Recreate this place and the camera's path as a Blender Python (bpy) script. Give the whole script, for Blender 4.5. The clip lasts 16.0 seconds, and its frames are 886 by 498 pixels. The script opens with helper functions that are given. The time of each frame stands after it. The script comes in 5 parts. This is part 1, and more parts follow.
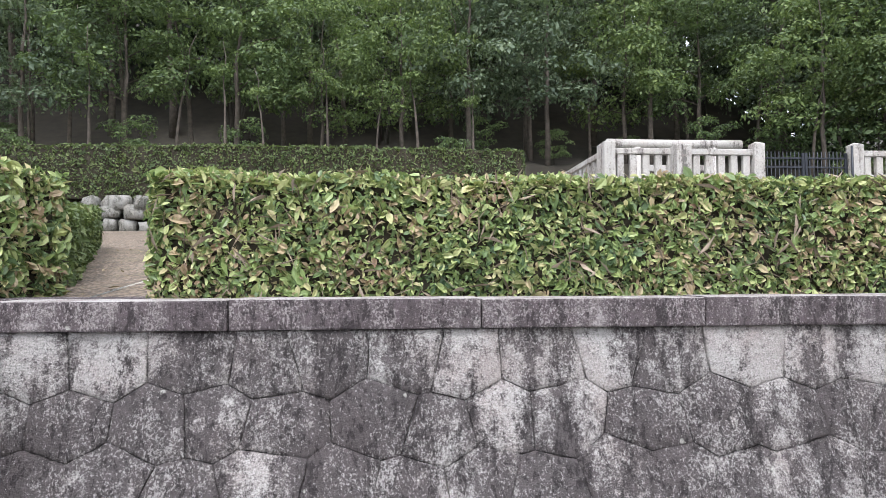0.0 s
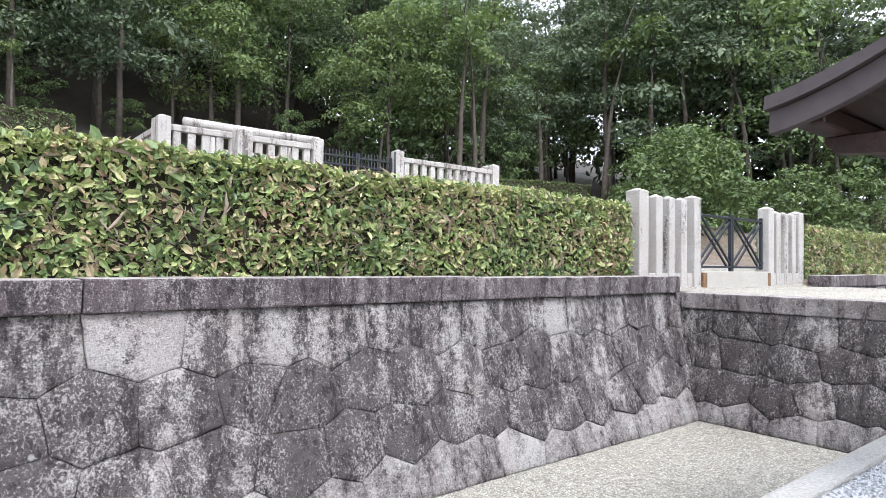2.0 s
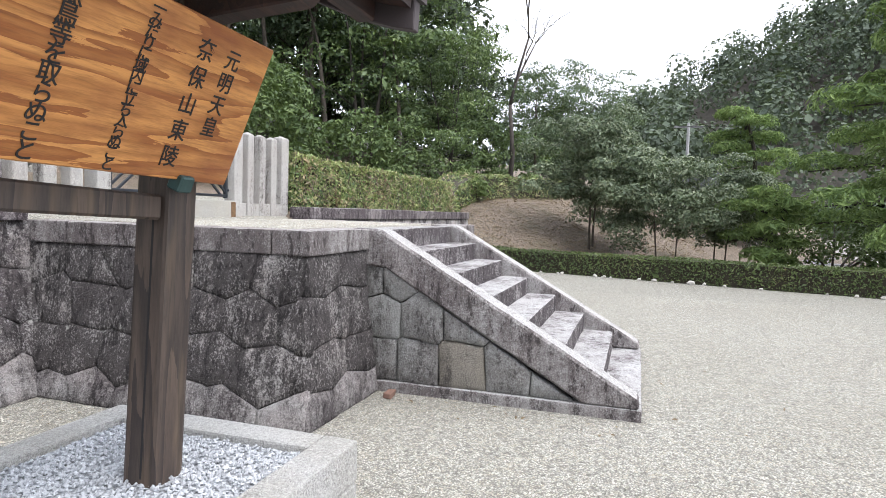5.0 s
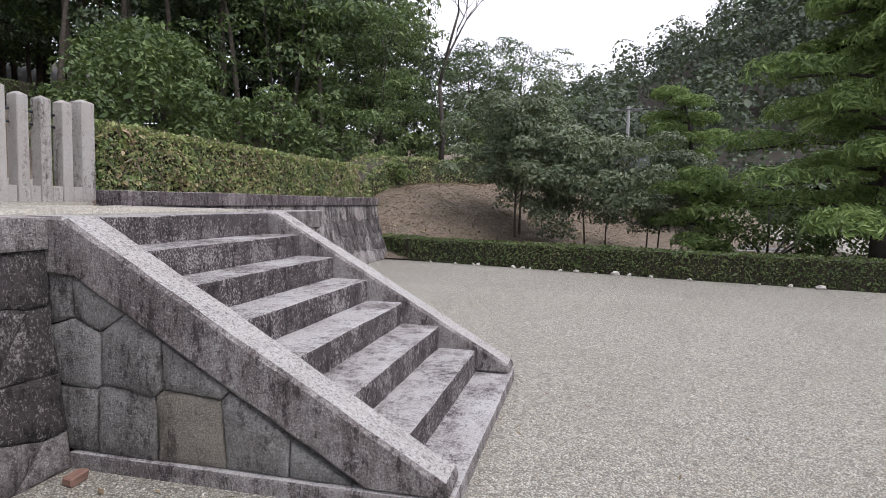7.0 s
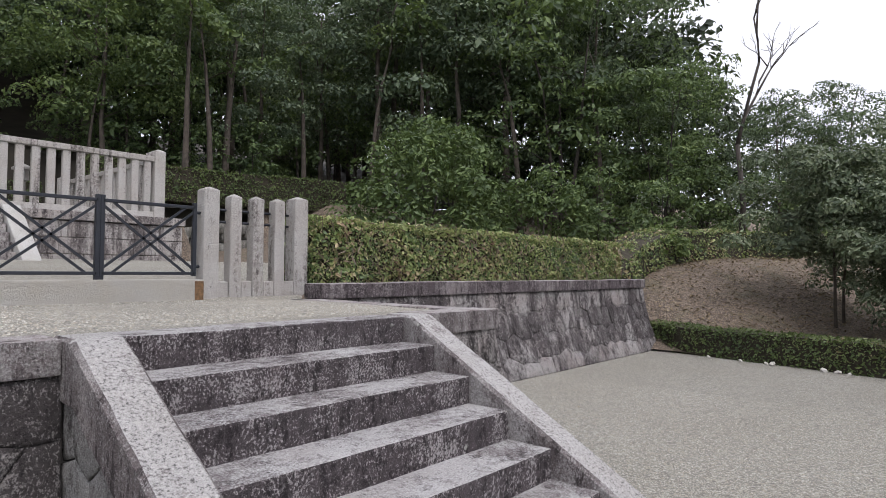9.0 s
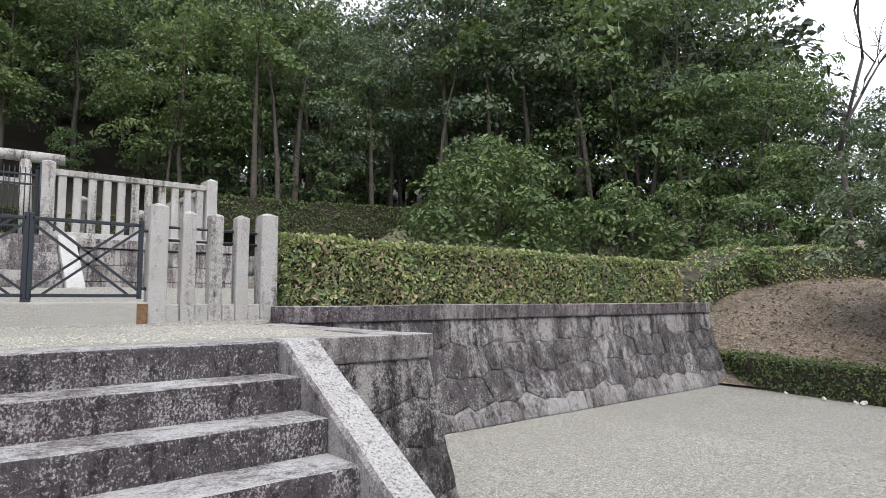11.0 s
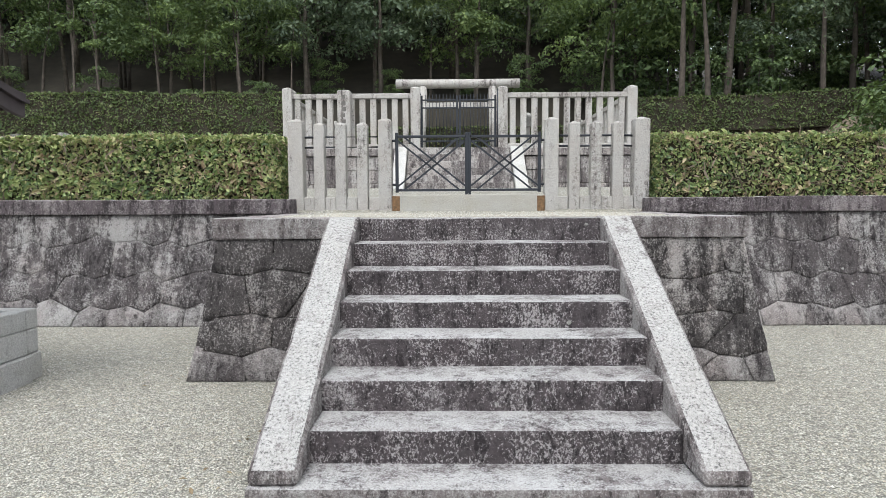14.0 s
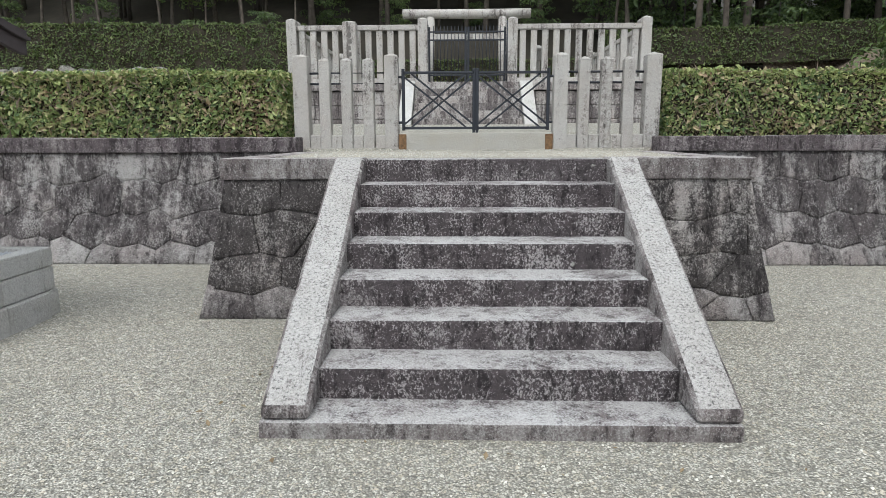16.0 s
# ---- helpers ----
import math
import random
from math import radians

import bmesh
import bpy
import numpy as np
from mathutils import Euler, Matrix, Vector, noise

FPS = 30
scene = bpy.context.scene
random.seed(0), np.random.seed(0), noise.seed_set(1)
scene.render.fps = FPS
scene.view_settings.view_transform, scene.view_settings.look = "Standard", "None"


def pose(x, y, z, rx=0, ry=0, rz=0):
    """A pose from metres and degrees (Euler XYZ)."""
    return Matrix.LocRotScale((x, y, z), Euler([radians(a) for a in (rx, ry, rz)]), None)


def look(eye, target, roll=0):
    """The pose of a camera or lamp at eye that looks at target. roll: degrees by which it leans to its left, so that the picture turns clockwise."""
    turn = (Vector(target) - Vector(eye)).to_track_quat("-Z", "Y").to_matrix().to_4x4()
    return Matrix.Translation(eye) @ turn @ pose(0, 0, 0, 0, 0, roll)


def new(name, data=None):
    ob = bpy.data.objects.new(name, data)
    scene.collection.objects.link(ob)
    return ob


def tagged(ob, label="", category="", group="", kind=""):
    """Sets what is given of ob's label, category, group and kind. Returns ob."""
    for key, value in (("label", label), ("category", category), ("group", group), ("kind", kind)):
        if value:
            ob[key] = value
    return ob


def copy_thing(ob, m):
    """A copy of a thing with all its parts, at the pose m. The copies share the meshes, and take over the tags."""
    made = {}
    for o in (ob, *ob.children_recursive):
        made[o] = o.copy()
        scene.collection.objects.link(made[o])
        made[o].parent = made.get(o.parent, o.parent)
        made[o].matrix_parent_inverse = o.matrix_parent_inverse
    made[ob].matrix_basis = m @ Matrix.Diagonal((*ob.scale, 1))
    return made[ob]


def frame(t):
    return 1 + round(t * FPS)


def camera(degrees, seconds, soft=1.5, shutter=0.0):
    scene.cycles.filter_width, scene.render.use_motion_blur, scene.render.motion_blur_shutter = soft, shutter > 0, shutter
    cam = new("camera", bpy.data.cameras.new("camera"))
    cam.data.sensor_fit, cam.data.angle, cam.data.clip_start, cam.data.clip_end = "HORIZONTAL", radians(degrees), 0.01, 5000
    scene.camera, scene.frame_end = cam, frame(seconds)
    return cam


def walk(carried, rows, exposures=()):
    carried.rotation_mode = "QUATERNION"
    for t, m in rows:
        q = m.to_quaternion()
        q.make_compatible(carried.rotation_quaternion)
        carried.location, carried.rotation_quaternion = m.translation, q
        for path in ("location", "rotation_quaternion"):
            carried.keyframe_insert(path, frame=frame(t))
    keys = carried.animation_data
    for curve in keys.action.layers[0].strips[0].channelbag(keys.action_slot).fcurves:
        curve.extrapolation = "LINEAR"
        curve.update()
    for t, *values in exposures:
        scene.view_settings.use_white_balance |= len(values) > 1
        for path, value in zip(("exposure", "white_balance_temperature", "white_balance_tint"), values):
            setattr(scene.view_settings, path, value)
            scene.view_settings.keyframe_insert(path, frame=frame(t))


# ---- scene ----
cam = camera(71.3, 16.0, soft=0.5)
PATH = [
    (0, (0.605, 0.29, 1.656), (0.746, 2.284, 1.731), -0.2),
    (0.5, (0.828, 0.423, 1.624), (1.333, 2.357, 1.693), 0.1),
    (1, (1.214, 0.436, 1.616), (1.932, 2.302, 1.679), 0.1),
    (1.5, (1.543, 0.453, 1.591), (2.477, 2.22, 1.646), 0.6),
    (2, (1.945, 0.341, 1.598), (3.199, 1.898, 1.647), 0.7),
    (2.5, (2.359, 0.179, 1.572), (3.845, 1.517, 1.592), 1.2),
    (3, (2.835, 0.075, 1.552), (4.509, 1.17, 1.544), 1.5),
    (3.5, (3.267, -0.119, 1.544), (5.014, 0.853, 1.487), 1.6),
    (4, (3.726, -0.255, 1.513), (5.529, 0.607, 1.425), 1.7),
    (4.5, (4.169, -0.445, 1.508), (6.032, 0.274, 1.396), 1.8),
    (5, (4.649, -0.537, 1.466), (6.553, 0.063, 1.35), 1.7),
    (7.5, (7.04, -1.265, 1.439), (8.981, -0.81, 1.286), 1.2),
    (8, (7.418, -1.286, 1.562), (9.239, -0.47, 1.436), 1.0),
    (8.5, (7.828, -1.375, 1.632), (9.448, -0.202, 1.624), 0.3),
    (8.7, (8.004, -1.485, 1.638), (9.565, -0.236, 1.671), 0.3),
    (11, (9.839, -1.95, 1.558), (11.105, -0.411, 1.723), -0.1),
    (11.5, (10.13, -2.025, 1.526), (10.935, -0.204, 1.711), -0.7),
    (12, (10.243, -2.394, 1.545), (10.53, -0.425, 1.748), -0.5),
    (12.5, (10.222, -2.726, 1.531), (10.296, -0.737, 1.72), -0.2),
    (13, (10.241, -3.062, 1.483), (10.231, -1.065, 1.59), -0.1),
    (13.5, (10.198, -3.301, 1.454), (10.196, -1.301, 1.44), -0.2),
    (14, (10.241, -3.445, 1.433), (10.213, -1.451, 1.286), -0.3),
    (14.5, (10.263, -3.481, 1.448), (10.221, -1.497, 1.206), -0.1),
    (15, (10.259, -3.474, 1.45), (10.209, -1.498, 1.148), -0.2),
    (15.5, (10.253, -3.469, 1.452), (10.192, -1.5, 1.11), -0.3),
    (16, (10.258, -3.479, 1.481), (10.204, -1.511, 1.127), -0.2),
]
EXPOSURES = [(0.0, 1.38, 6350, 13), (0.5, 1.52, 6300, 13), (1.0, 1.58, 6250, 15), (2.5, 1.5, 6250, 13), (3.0, 1.47, 6300, 13), (3.5, 1.0, 6350, 14), (4.0, 1.3, 6400, 13), (5.0, 1.22, 6400, 13), (7.5, 0.45, 6500, 19), (8.5, 0.37, 6500, 18),
             (11.0, 0.82, 6400, 13), (12.0, 1.15, 6400, 12), (12.5, 1.17, 6400, 12), (14.0, 0.88, 6450, 9), (15.0, 0.74, 6450, 9), (16.0, 0.62, 6450, 8)]
walk(cam, [(t, look(eye, target, roll)) for t, eye, target, roll in PATH], EXPOSURES)

# ---- sky and light: bright overcast ----
world = bpy.data.worlds.new("overcast_sky")
scene.world = world
world.use_nodes = True
wn = world.node_tree
wn.nodes.clear()
sky = wn.nodes.new("ShaderNodeTexSky")
sky.sky_type = "NISHITA"
sky.sun_disc = False
sky.sun_elevation = radians(52)
sky.sun_rotation = radians(150)
sky.dust_density = 4.0
haze = wn.nodes.new("ShaderNodeHueSaturation")
haze.inputs["Saturation"].default_value = 0.12
haze.inputs["Value"].default_value = 1.0
veil = wn.nodes.new("ShaderNodeMix")
veil.data_type = "RGBA"
veil.inputs["Factor"].default_value = 0.6
veil.inputs[7].default_value = (8.6, 9.25, 10.4, 1)
back = wn.nodes.new("ShaderNodeBackground")
back.inputs["Strength"].default_value = 0.12
wout = wn.nodes.new("ShaderNodeOutputWorld")
wn.links.new(sky.outputs["Color"], haze.inputs["Color"])
wn.links.new(haze.outputs["Color"], veil.inputs[6])
wn.links.new(veil.outputs[2], back.inputs["Color"])
wn.links.new(back.outputs["Background"], wout.inputs["Surface"])

sun_data = bpy.data.lights.new("sun", "SUN")
sun_data.energy = 1.5
sun_data.angle = radians(25)
sun_data.color = (1.0, 0.985, 0.97)
sun = new("sun", sun_data)
sun.matrix_world = look((0, 0, 30), (8, 14, 0))


# ---- materials ----
def node(nt, kind, ins=None, **props):
    n = nt.nodes.new(kind)
    for k, v in props.items():
        if k == "op":
            n.operation = v
        elif k == "dtype":
            n.data_type = v
        elif k == "feature":
            n.feature = v
        elif k == "blend":
            n.blend_type = v
    for k, v in (ins or {}).items():
        s = n.inputs[k]
        if isinstance(v, bpy.types.NodeSocket):
            nt.links.new(v, s)
        else:
            s.default_value = v
    return n


def base_mat(name, rough=0.8, metal=0.0):
    m = bpy.data.materials.new(name)
    m.use_nodes = True
    nt = m.node_tree
    b = nt.nodes["Principled BSDF"]
    b.inputs["Roughness"].default_value = rough
    b.inputs["Metallic"].default_value = metal
    return m, nt, b


def rgb(c):
    return (c[0], c[1], c[2], 1)


def mix(nt, f, a, b, blend="MIX"):
    n = node(nt, "ShaderNodeMix", dtype="RGBA", blend=blend)
    for i, v in ((0, f), (6, a), (7, b)):
        if isinstance(v, bpy.types.NodeSocket):
            nt.links.new(v, n.inputs[i])
        elif i == 0:
            n.inputs[0].default_value = v
        else:
            n.inputs[i].default_value = rgb(v)
    return n.outputs[2]


def maths(nt, op, a, b=0.0, c=0.0):
    return node(nt, "ShaderNodeMath", {0: a, 1: b, 2: c}, op=op).outputs[0]


def noise_tex(nt, vec, scale, detail=4, rough=0.55):
    return node(nt, "ShaderNodeTexNoise", {"Vector": vec, "Scale": scale, "Detail": detail, "Roughness": rough}).outputs["Fac"]


def place(nt):
    return node(nt, "ShaderNodeNewGeometry").outputs["Position"]


def stretch(nt, vec, s):
    return node(nt, "ShaderNodeVectorMath", {0: vec, 1: s}, op="MULTIPLY").outputs[0]


def span(nt, v, lo, hi, a=0.0, b=1.0):
    return node(nt, "ShaderNodeMapRange", {"Value": v, "From Min": lo, "From Max": hi, "To Min": a, "To Max": b}).outputs[0]


def bump(nt, b, h, strength=0.4, dist=0.01):
    nt.links.new(node(nt, "ShaderNodeBump", {"Height": h, "Strength": strength, "Distance": dist}).outputs[0], b.inputs["Normal"])


def stone_mat(name, light, warm, dark, lo, hi, band=None, speck=0.35, rough=0.9, streak=0.3, per_stone=0.2, pepper=0.35, fleck_scale=85.0, mottle_scale=95.0, runs=0.46, each=0.05, drip=0.35, pit=0.2):
    """Weathered granite: flecked grain, warm patches, dark lichen in broken running streaks, pale lichen specks.
    lo, hi: levels between which the dark growth sets in; band: heights (z) within which it is thickest."""
    m, nt, b = base_mat(name, rough)
    p = place(nt)
    rnd = node(nt, "ShaderNodeObjectInfo").outputs["Random"]
    grain = noise_tex(nt, p, 190, 2, 0.7)
    fleck = noise_tex(nt, p, fleck_scale, 3, 0.75)
    coarse = noise_tex(nt, p, 20, 4, 0.65)
    patch = noise_tex(nt, p, 2.3, 4)
    col = mix(nt, span(nt, patch, 0.4, 0.65), light, warm)
    col = mix(nt, span(nt, rnd, 0, 1, 0, per_stone), col, [v * 0.6 for v in warm])
    col = mix(nt, span(nt, grain, 0.42, 0.66, 0, 0.55), col, [v * 0.4 for v in light])
    col = mix(nt, span(nt, fleck, 0.54, 0.64, 0, pepper), col, [v * 0.22 for v in light])
    col = mix(nt, span(nt, fleck, 0.46, 0.36, 0, 0.35), col, [min(0.8, v * 1.45) for v in light])
    big = noise_tex(nt, stretch(nt, p, (1.0, 1.0, streak)), 2.1, 5, 0.62)
    run = noise_tex(nt, stretch(nt, p, (1.0, 1.0, 0.12)), 9.0, 4, 0.6)
    grow = maths(nt, "ADD", maths(nt, "MULTIPLY", big, 0.62), maths(nt, "MULTIPLY_ADD", run, runs, (0.46 - runs) * 0.5))
    grow = maths(nt, "ADD", grow, maths(nt, "MULTIPLY", maths(nt, "SUBTRACT", coarse, 0.5), 0.42))
    grow = maths(nt, "ADD", grow, maths(nt, "MULTIPLY", maths(nt, "SUBTRACT", fleck, 0.5), 0.36))
    grow = maths(nt, "ADD", grow, maths(nt, "MULTIPLY", maths(nt, "SUBTRACT", rnd, 0.5), each))
    if band:
        z = node(nt, "ShaderNodeSeparateXYZ", {0: p}).outputs[2]
        up = span(nt, z, band[0], band[1])
        down = span(nt, z, band[2], band[3], 1, 0)
        grow = maths(nt, "ADD", grow, maths(nt, "MULTIPLY_ADD", maths(nt, "MULTIPLY", up, down), 0.15, -0.075))
    f = span(nt, grow, lo, hi, 0, 0.93)
    col = mix(nt, f, col, mix(nt, span(nt, coarse, 0.35, 0.65), dark, [v * 2.0 for v in dark]))
    mottle = noise_tex(nt, stretch(nt, p, (1.0, 1.0, 0.8)), mottle_scale, 4, 0.8)
    drift = noise_tex(nt, stretch(nt, p, (1.0, 1.0, drip)), 4.5, 4, 0.65)
    pale = span(nt, maths(nt, "ADD", mottle, maths(nt, "MULTIPLY", maths(nt, "SUBTRACT", drift, 0.5), 0.5)), 0.545, 0.6)
    col = mix(nt, maths(nt, "MULTIPLY", pale, speck), col, [min(0.6, v * 1.15) for v in light])
    blot = node(nt, "ShaderNodeTexVoronoi", {"Vector": p, "Scale": 4.5, "Randomness": 1.0}).outputs["Distance"]
    col = mix(nt, span(nt, maths(nt, "ADD", blot, maths(nt, "MULTIPLY", coarse, 0.3)), 0.17, 0.22, 0.6, 0), col, (0.52, 0.52, 0.47))
    crust = noise_tex(nt, stretch(nt, p, (1.0, 1.0, 0.45)), 27.0, 5, 0.75)
    crust = maths(nt, "ADD", crust, maths(nt, "MULTIPLY", maths(nt, "SUBTRACT", run, 0.5), 0.5))
    col = mix(nt, maths(nt, "MULTIPLY", span(nt, crust, 0.54, 0.6, 0, 0.8), f), col, [v * 0.45 for v in dark])
    pits = noise_tex(nt, stretch(nt, p, (1.0, 1.0, 0.85)), 38.0, 5, 0.85)
    col = mix(nt, span(nt, pits, 0.56, 0.61, 0, pit), col, [v * 0.6 for v in dark])
    nt.links.new(col, b.inputs["Base Color"])
    b.inputs["Specular IOR Level"].default_value = 0.25
    h = maths(nt, "ADD", maths(nt, "MULTIPLY", coarse, 1.0), maths(nt, "MULTIPLY", fleck, 0.9))
    bump(nt, b, maths(nt, "SUBTRACT", h, maths(nt, "MULTIPLY", pits, 0.9)), 1.0, 0.018)
    return m


def leaf_mat(name, stops, trans=0.25, rough=0.5, patch_scale=0.7, dim=0.5):
    """Leaves: each its own tint, drifting in patches."""
    m, nt, b = base_mat(name, rough)
    g = node(nt, "ShaderNodeNewGeometry")
    r = g.outputs["Random Per Island"]
    drift = noise_tex(nt, g.outputs["Position"], patch_scale, 3)
    v = maths(nt, "ADD", maths(nt, "MULTIPLY", r, 0.75), maths(nt, "MULTIPLY_ADD", drift, 0.9, -0.32))
    ramp = nt.nodes.new("ShaderNodeValToRGB")
    el = ramp.color_ramp.elements
    while len(el) < len(stops):
        el.new(0.5)
    for e, (pos, c) in zip(el, stops):
        e.position, e.color = pos, rgb(c)
    nt.links.new(v, ramp.inputs[0])
    col = mix(nt, span(nt, noise_tex(nt, g.outputs["Position"], 60, 2), 0.3, 0.7, 0, 0.25), ramp.outputs[0], (0.03, 0.045, 0.02))
    nt.links.new(col, b.inputs["Base Color"])
    b.inputs["Specular IOR Level"].default_value = 0.35
    t = node(nt, "ShaderNodeBsdfTranslucent", {"Color": mix(nt, 0.5, col, (0.14, 0.2, 0.03))})
    mx = node(nt, "ShaderNodeMixShader", {0: trans, 1: b.outputs[0], 2: t.outputs[0]})
    nt.links.new(mx.outputs[0], nt.nodes["Material Output"].inputs["Surface"])
    return m


def gravel_mat(name, pale, dark, scale, warm=(0.36, 0.31, 0.22), moss=0.0):
    """Loose stones of two sizes, each its own tone, with drifts of coarser and darker ones."""
    m, nt, b = base_mat(name, 0.9)
    p = place(nt)
    v = node(nt, "ShaderNodeTexVoronoi", {"Vector": p, "Scale": scale})
    v2 = node(nt, "ShaderNodeTexVoronoi", {"Vector": p, "Scale": scale * 0.42})
    tone = node(nt, "ShaderNodeSeparateXYZ", {0: v.outputs["Color"]}).outputs[0]
    tone2 = node(nt, "ShaderNodeSeparateXYZ", {0: v2.outputs["Color"]}).outputs[1]
    clump = noise_tex(nt, p, scale * 0.2, 4, 0.75)
    drift = noise_tex(nt, p, 0.55, 6, 0.62)
    col = mix(nt, maths(nt, "MULTIPLY_ADD", maths(nt, "SUBTRACT", clump, 0.5), 1.0, tone), dark, pale)
    col = mix(nt, span(nt, tone2, 0.55, 1, 0, 0.8), col, warm)
    col = mix(nt, span(nt, tone2, 0.22, 0.08, 0, 0.6), col, [c * 0.55 for c in dark])
    col = mix(nt, span(nt, clump, 0.56, 0.72, 0, 0.5), col, [min(0.8, c * 1.15) for c in pale])
    col = mix(nt, span(nt, drift, 0.42, 0.7, 0, 0.4), col, [c * 0.8 for c in warm])
    if moss:
        col = mix(nt, span(nt, noise_tex(nt, p, 1.1, 6, 0.7), 0.5, 0.62, 0, moss), col, (0.1, 0.105, 0.045))
    col = mix(nt, span(nt, v.outputs["Distance"], 0.34, 0.62, 0, 0.7), col, [c * 0.35 for c in dark])
    nt.links.new(col, b.inputs["Base Color"])
    h = maths(nt, "ADD", maths(nt, "MULTIPLY", v.outputs["Distance"], -1.0), maths(nt, "MULTIPLY", v2.outputs["Distance"], -0.8))
    bump(nt, b, maths(nt, "ADD", h, maths(nt, "MULTIPLY", clump, 0.8)), 1.0, 0.018)
    return m


def pebble_mat(name, pale, dark, warm):
    """Single small stones, each its own tone."""
    m, nt, b = base_mat(name, 0.85)
    g = node(nt, "ShaderNodeNewGeometry")
    r = g.outputs["Random Per Island"]
    col = mix(nt, r, dark, pale)
    col = mix(nt, span(nt, maths(nt, "FRACT", maths(nt, "MULTIPLY", r, 7.3)), 0.6, 0.7, 0, 0.8), col, warm)
    col = mix(nt, span(nt, noise_tex(nt, g.outputs["Position"], 160, 3), 0.4, 0.7, 0, 0.35), col, [c * 0.6 for c in dark])
    nt.links.new(col, b.inputs["Base Color"])
    return m


def wood_mat(name, pale, dark, along, ring=16.0, rough=0.6, worn=None, rings=9.0, burnt=None):
    """Wood with the grain running along the axis given (object space)."""
    m, nt, b = base_mat(name, rough)
    o = node(nt, "ShaderNodeTexCoord").outputs["Object"]
    s = [1.0, 1.0, 1.0]
    s[along] = 0.09
    q = stretch(nt, o, tuple(s))
    warp = noise_tex(nt, q, 5.0, 3)
    wave = noise_tex(nt, stretch(nt, q, (1, 1, 1)), ring, 6, 0.7)
    fig = maths(nt, "FRACT", maths(nt, "MULTIPLY_ADD", warp, rings, maths(nt, "MULTIPLY", wave, 0.8)))
    col = mix(nt, span(nt, fig, 0.1, 0.95), pale, dark)
    fine = noise_tex(nt, stretch(nt, q, (9, 9, 9)), 12.0, 3, 0.7)
    col = mix(nt, span(nt, fine, 0.45, 0.75, 0, 0.6), col, [c * 0.45 for c in dark])
    if worn:
        col = mix(nt, span(nt, noise_tex(nt, q, 9.0, 4), 0.54, 0.68, 0, 0.9), col, worn)
    if burnt:
        col = mix(nt, span(nt, noise_tex(nt, stretch(nt, o, (1.0, 1.0, 2.2)), 2.6, 5, 0.6), 0.48, 0.7, 0, 0.75), col, burnt)
    nt.links.new(col, b.inputs["Base Color"])
    bump(nt, b, maths(nt, "ADD", fine, fig), 0.35, 0.004)
    return m


def plain_mat(name, c, rough=0.6, metal=0.0, var=0.25, scale=9.0):
    m, nt, b = base_mat(name, rough, metal)
    p = place(nt)
    n = noise_tex(nt, p, scale, 5, 0.6)
    col = mix(nt, span(nt, n, 0.35, 0.7), c, [v * (1 - var) for v in c])
    nt.links.new(col, b.inputs["Base Color"])
    bump(nt, b, noise_tex(nt, p, scale * 9, 3), 0.25, 0.004)
    return m


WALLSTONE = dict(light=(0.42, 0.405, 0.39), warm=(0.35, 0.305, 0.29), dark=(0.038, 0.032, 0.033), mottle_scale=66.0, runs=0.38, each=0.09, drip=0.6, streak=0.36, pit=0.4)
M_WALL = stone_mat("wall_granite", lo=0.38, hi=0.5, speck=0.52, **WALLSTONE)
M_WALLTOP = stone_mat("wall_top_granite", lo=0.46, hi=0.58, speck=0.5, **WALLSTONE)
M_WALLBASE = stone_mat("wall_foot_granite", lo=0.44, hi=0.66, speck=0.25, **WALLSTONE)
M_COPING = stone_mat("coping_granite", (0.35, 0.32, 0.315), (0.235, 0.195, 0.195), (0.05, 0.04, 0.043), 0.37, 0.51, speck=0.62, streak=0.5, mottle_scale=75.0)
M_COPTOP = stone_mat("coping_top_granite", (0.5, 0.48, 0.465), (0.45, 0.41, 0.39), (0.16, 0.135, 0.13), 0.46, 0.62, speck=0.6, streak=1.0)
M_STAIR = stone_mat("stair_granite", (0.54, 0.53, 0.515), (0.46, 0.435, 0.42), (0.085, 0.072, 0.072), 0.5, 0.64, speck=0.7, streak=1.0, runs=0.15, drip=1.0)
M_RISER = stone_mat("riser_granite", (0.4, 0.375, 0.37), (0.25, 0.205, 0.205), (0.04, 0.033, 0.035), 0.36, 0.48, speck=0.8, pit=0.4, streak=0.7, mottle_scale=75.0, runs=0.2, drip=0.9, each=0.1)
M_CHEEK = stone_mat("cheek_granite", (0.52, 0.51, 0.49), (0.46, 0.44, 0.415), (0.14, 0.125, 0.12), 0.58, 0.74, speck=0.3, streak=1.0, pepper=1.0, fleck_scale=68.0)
M_POST = stone_mat("fence_granite", (0.53, 0.515, 0.485), (0.48, 0.445, 0.405), (0.10, 0.088, 0.082), 0.56, 0.7, speck=0.1, streak=0.15, pepper=0.12, pit=0.06)
M_BOXSTONE = stone_mat("planter_granite", (0.56, 0.555, 0.53), (0.5, 0.485, 0.44), (0.2, 0.19, 0.175), 0.6, 0.82, speck=0.2)
M_UPPER = stone_mat("terrace_granite", (0.5, 0.48, 0.455), (0.42, 0.375, 0.345), (0.07, 0.06, 0.06), 0.46, 0.57, speck=0.3, streak=0.15)
M_ROCK = stone_mat("field_rock", (0.34, 0.335, 0.31), (0.3, 0.28, 0.24), (0.06, 0.06, 0.05), 0.46, 0.62, speck=0.3, streak=1.0)
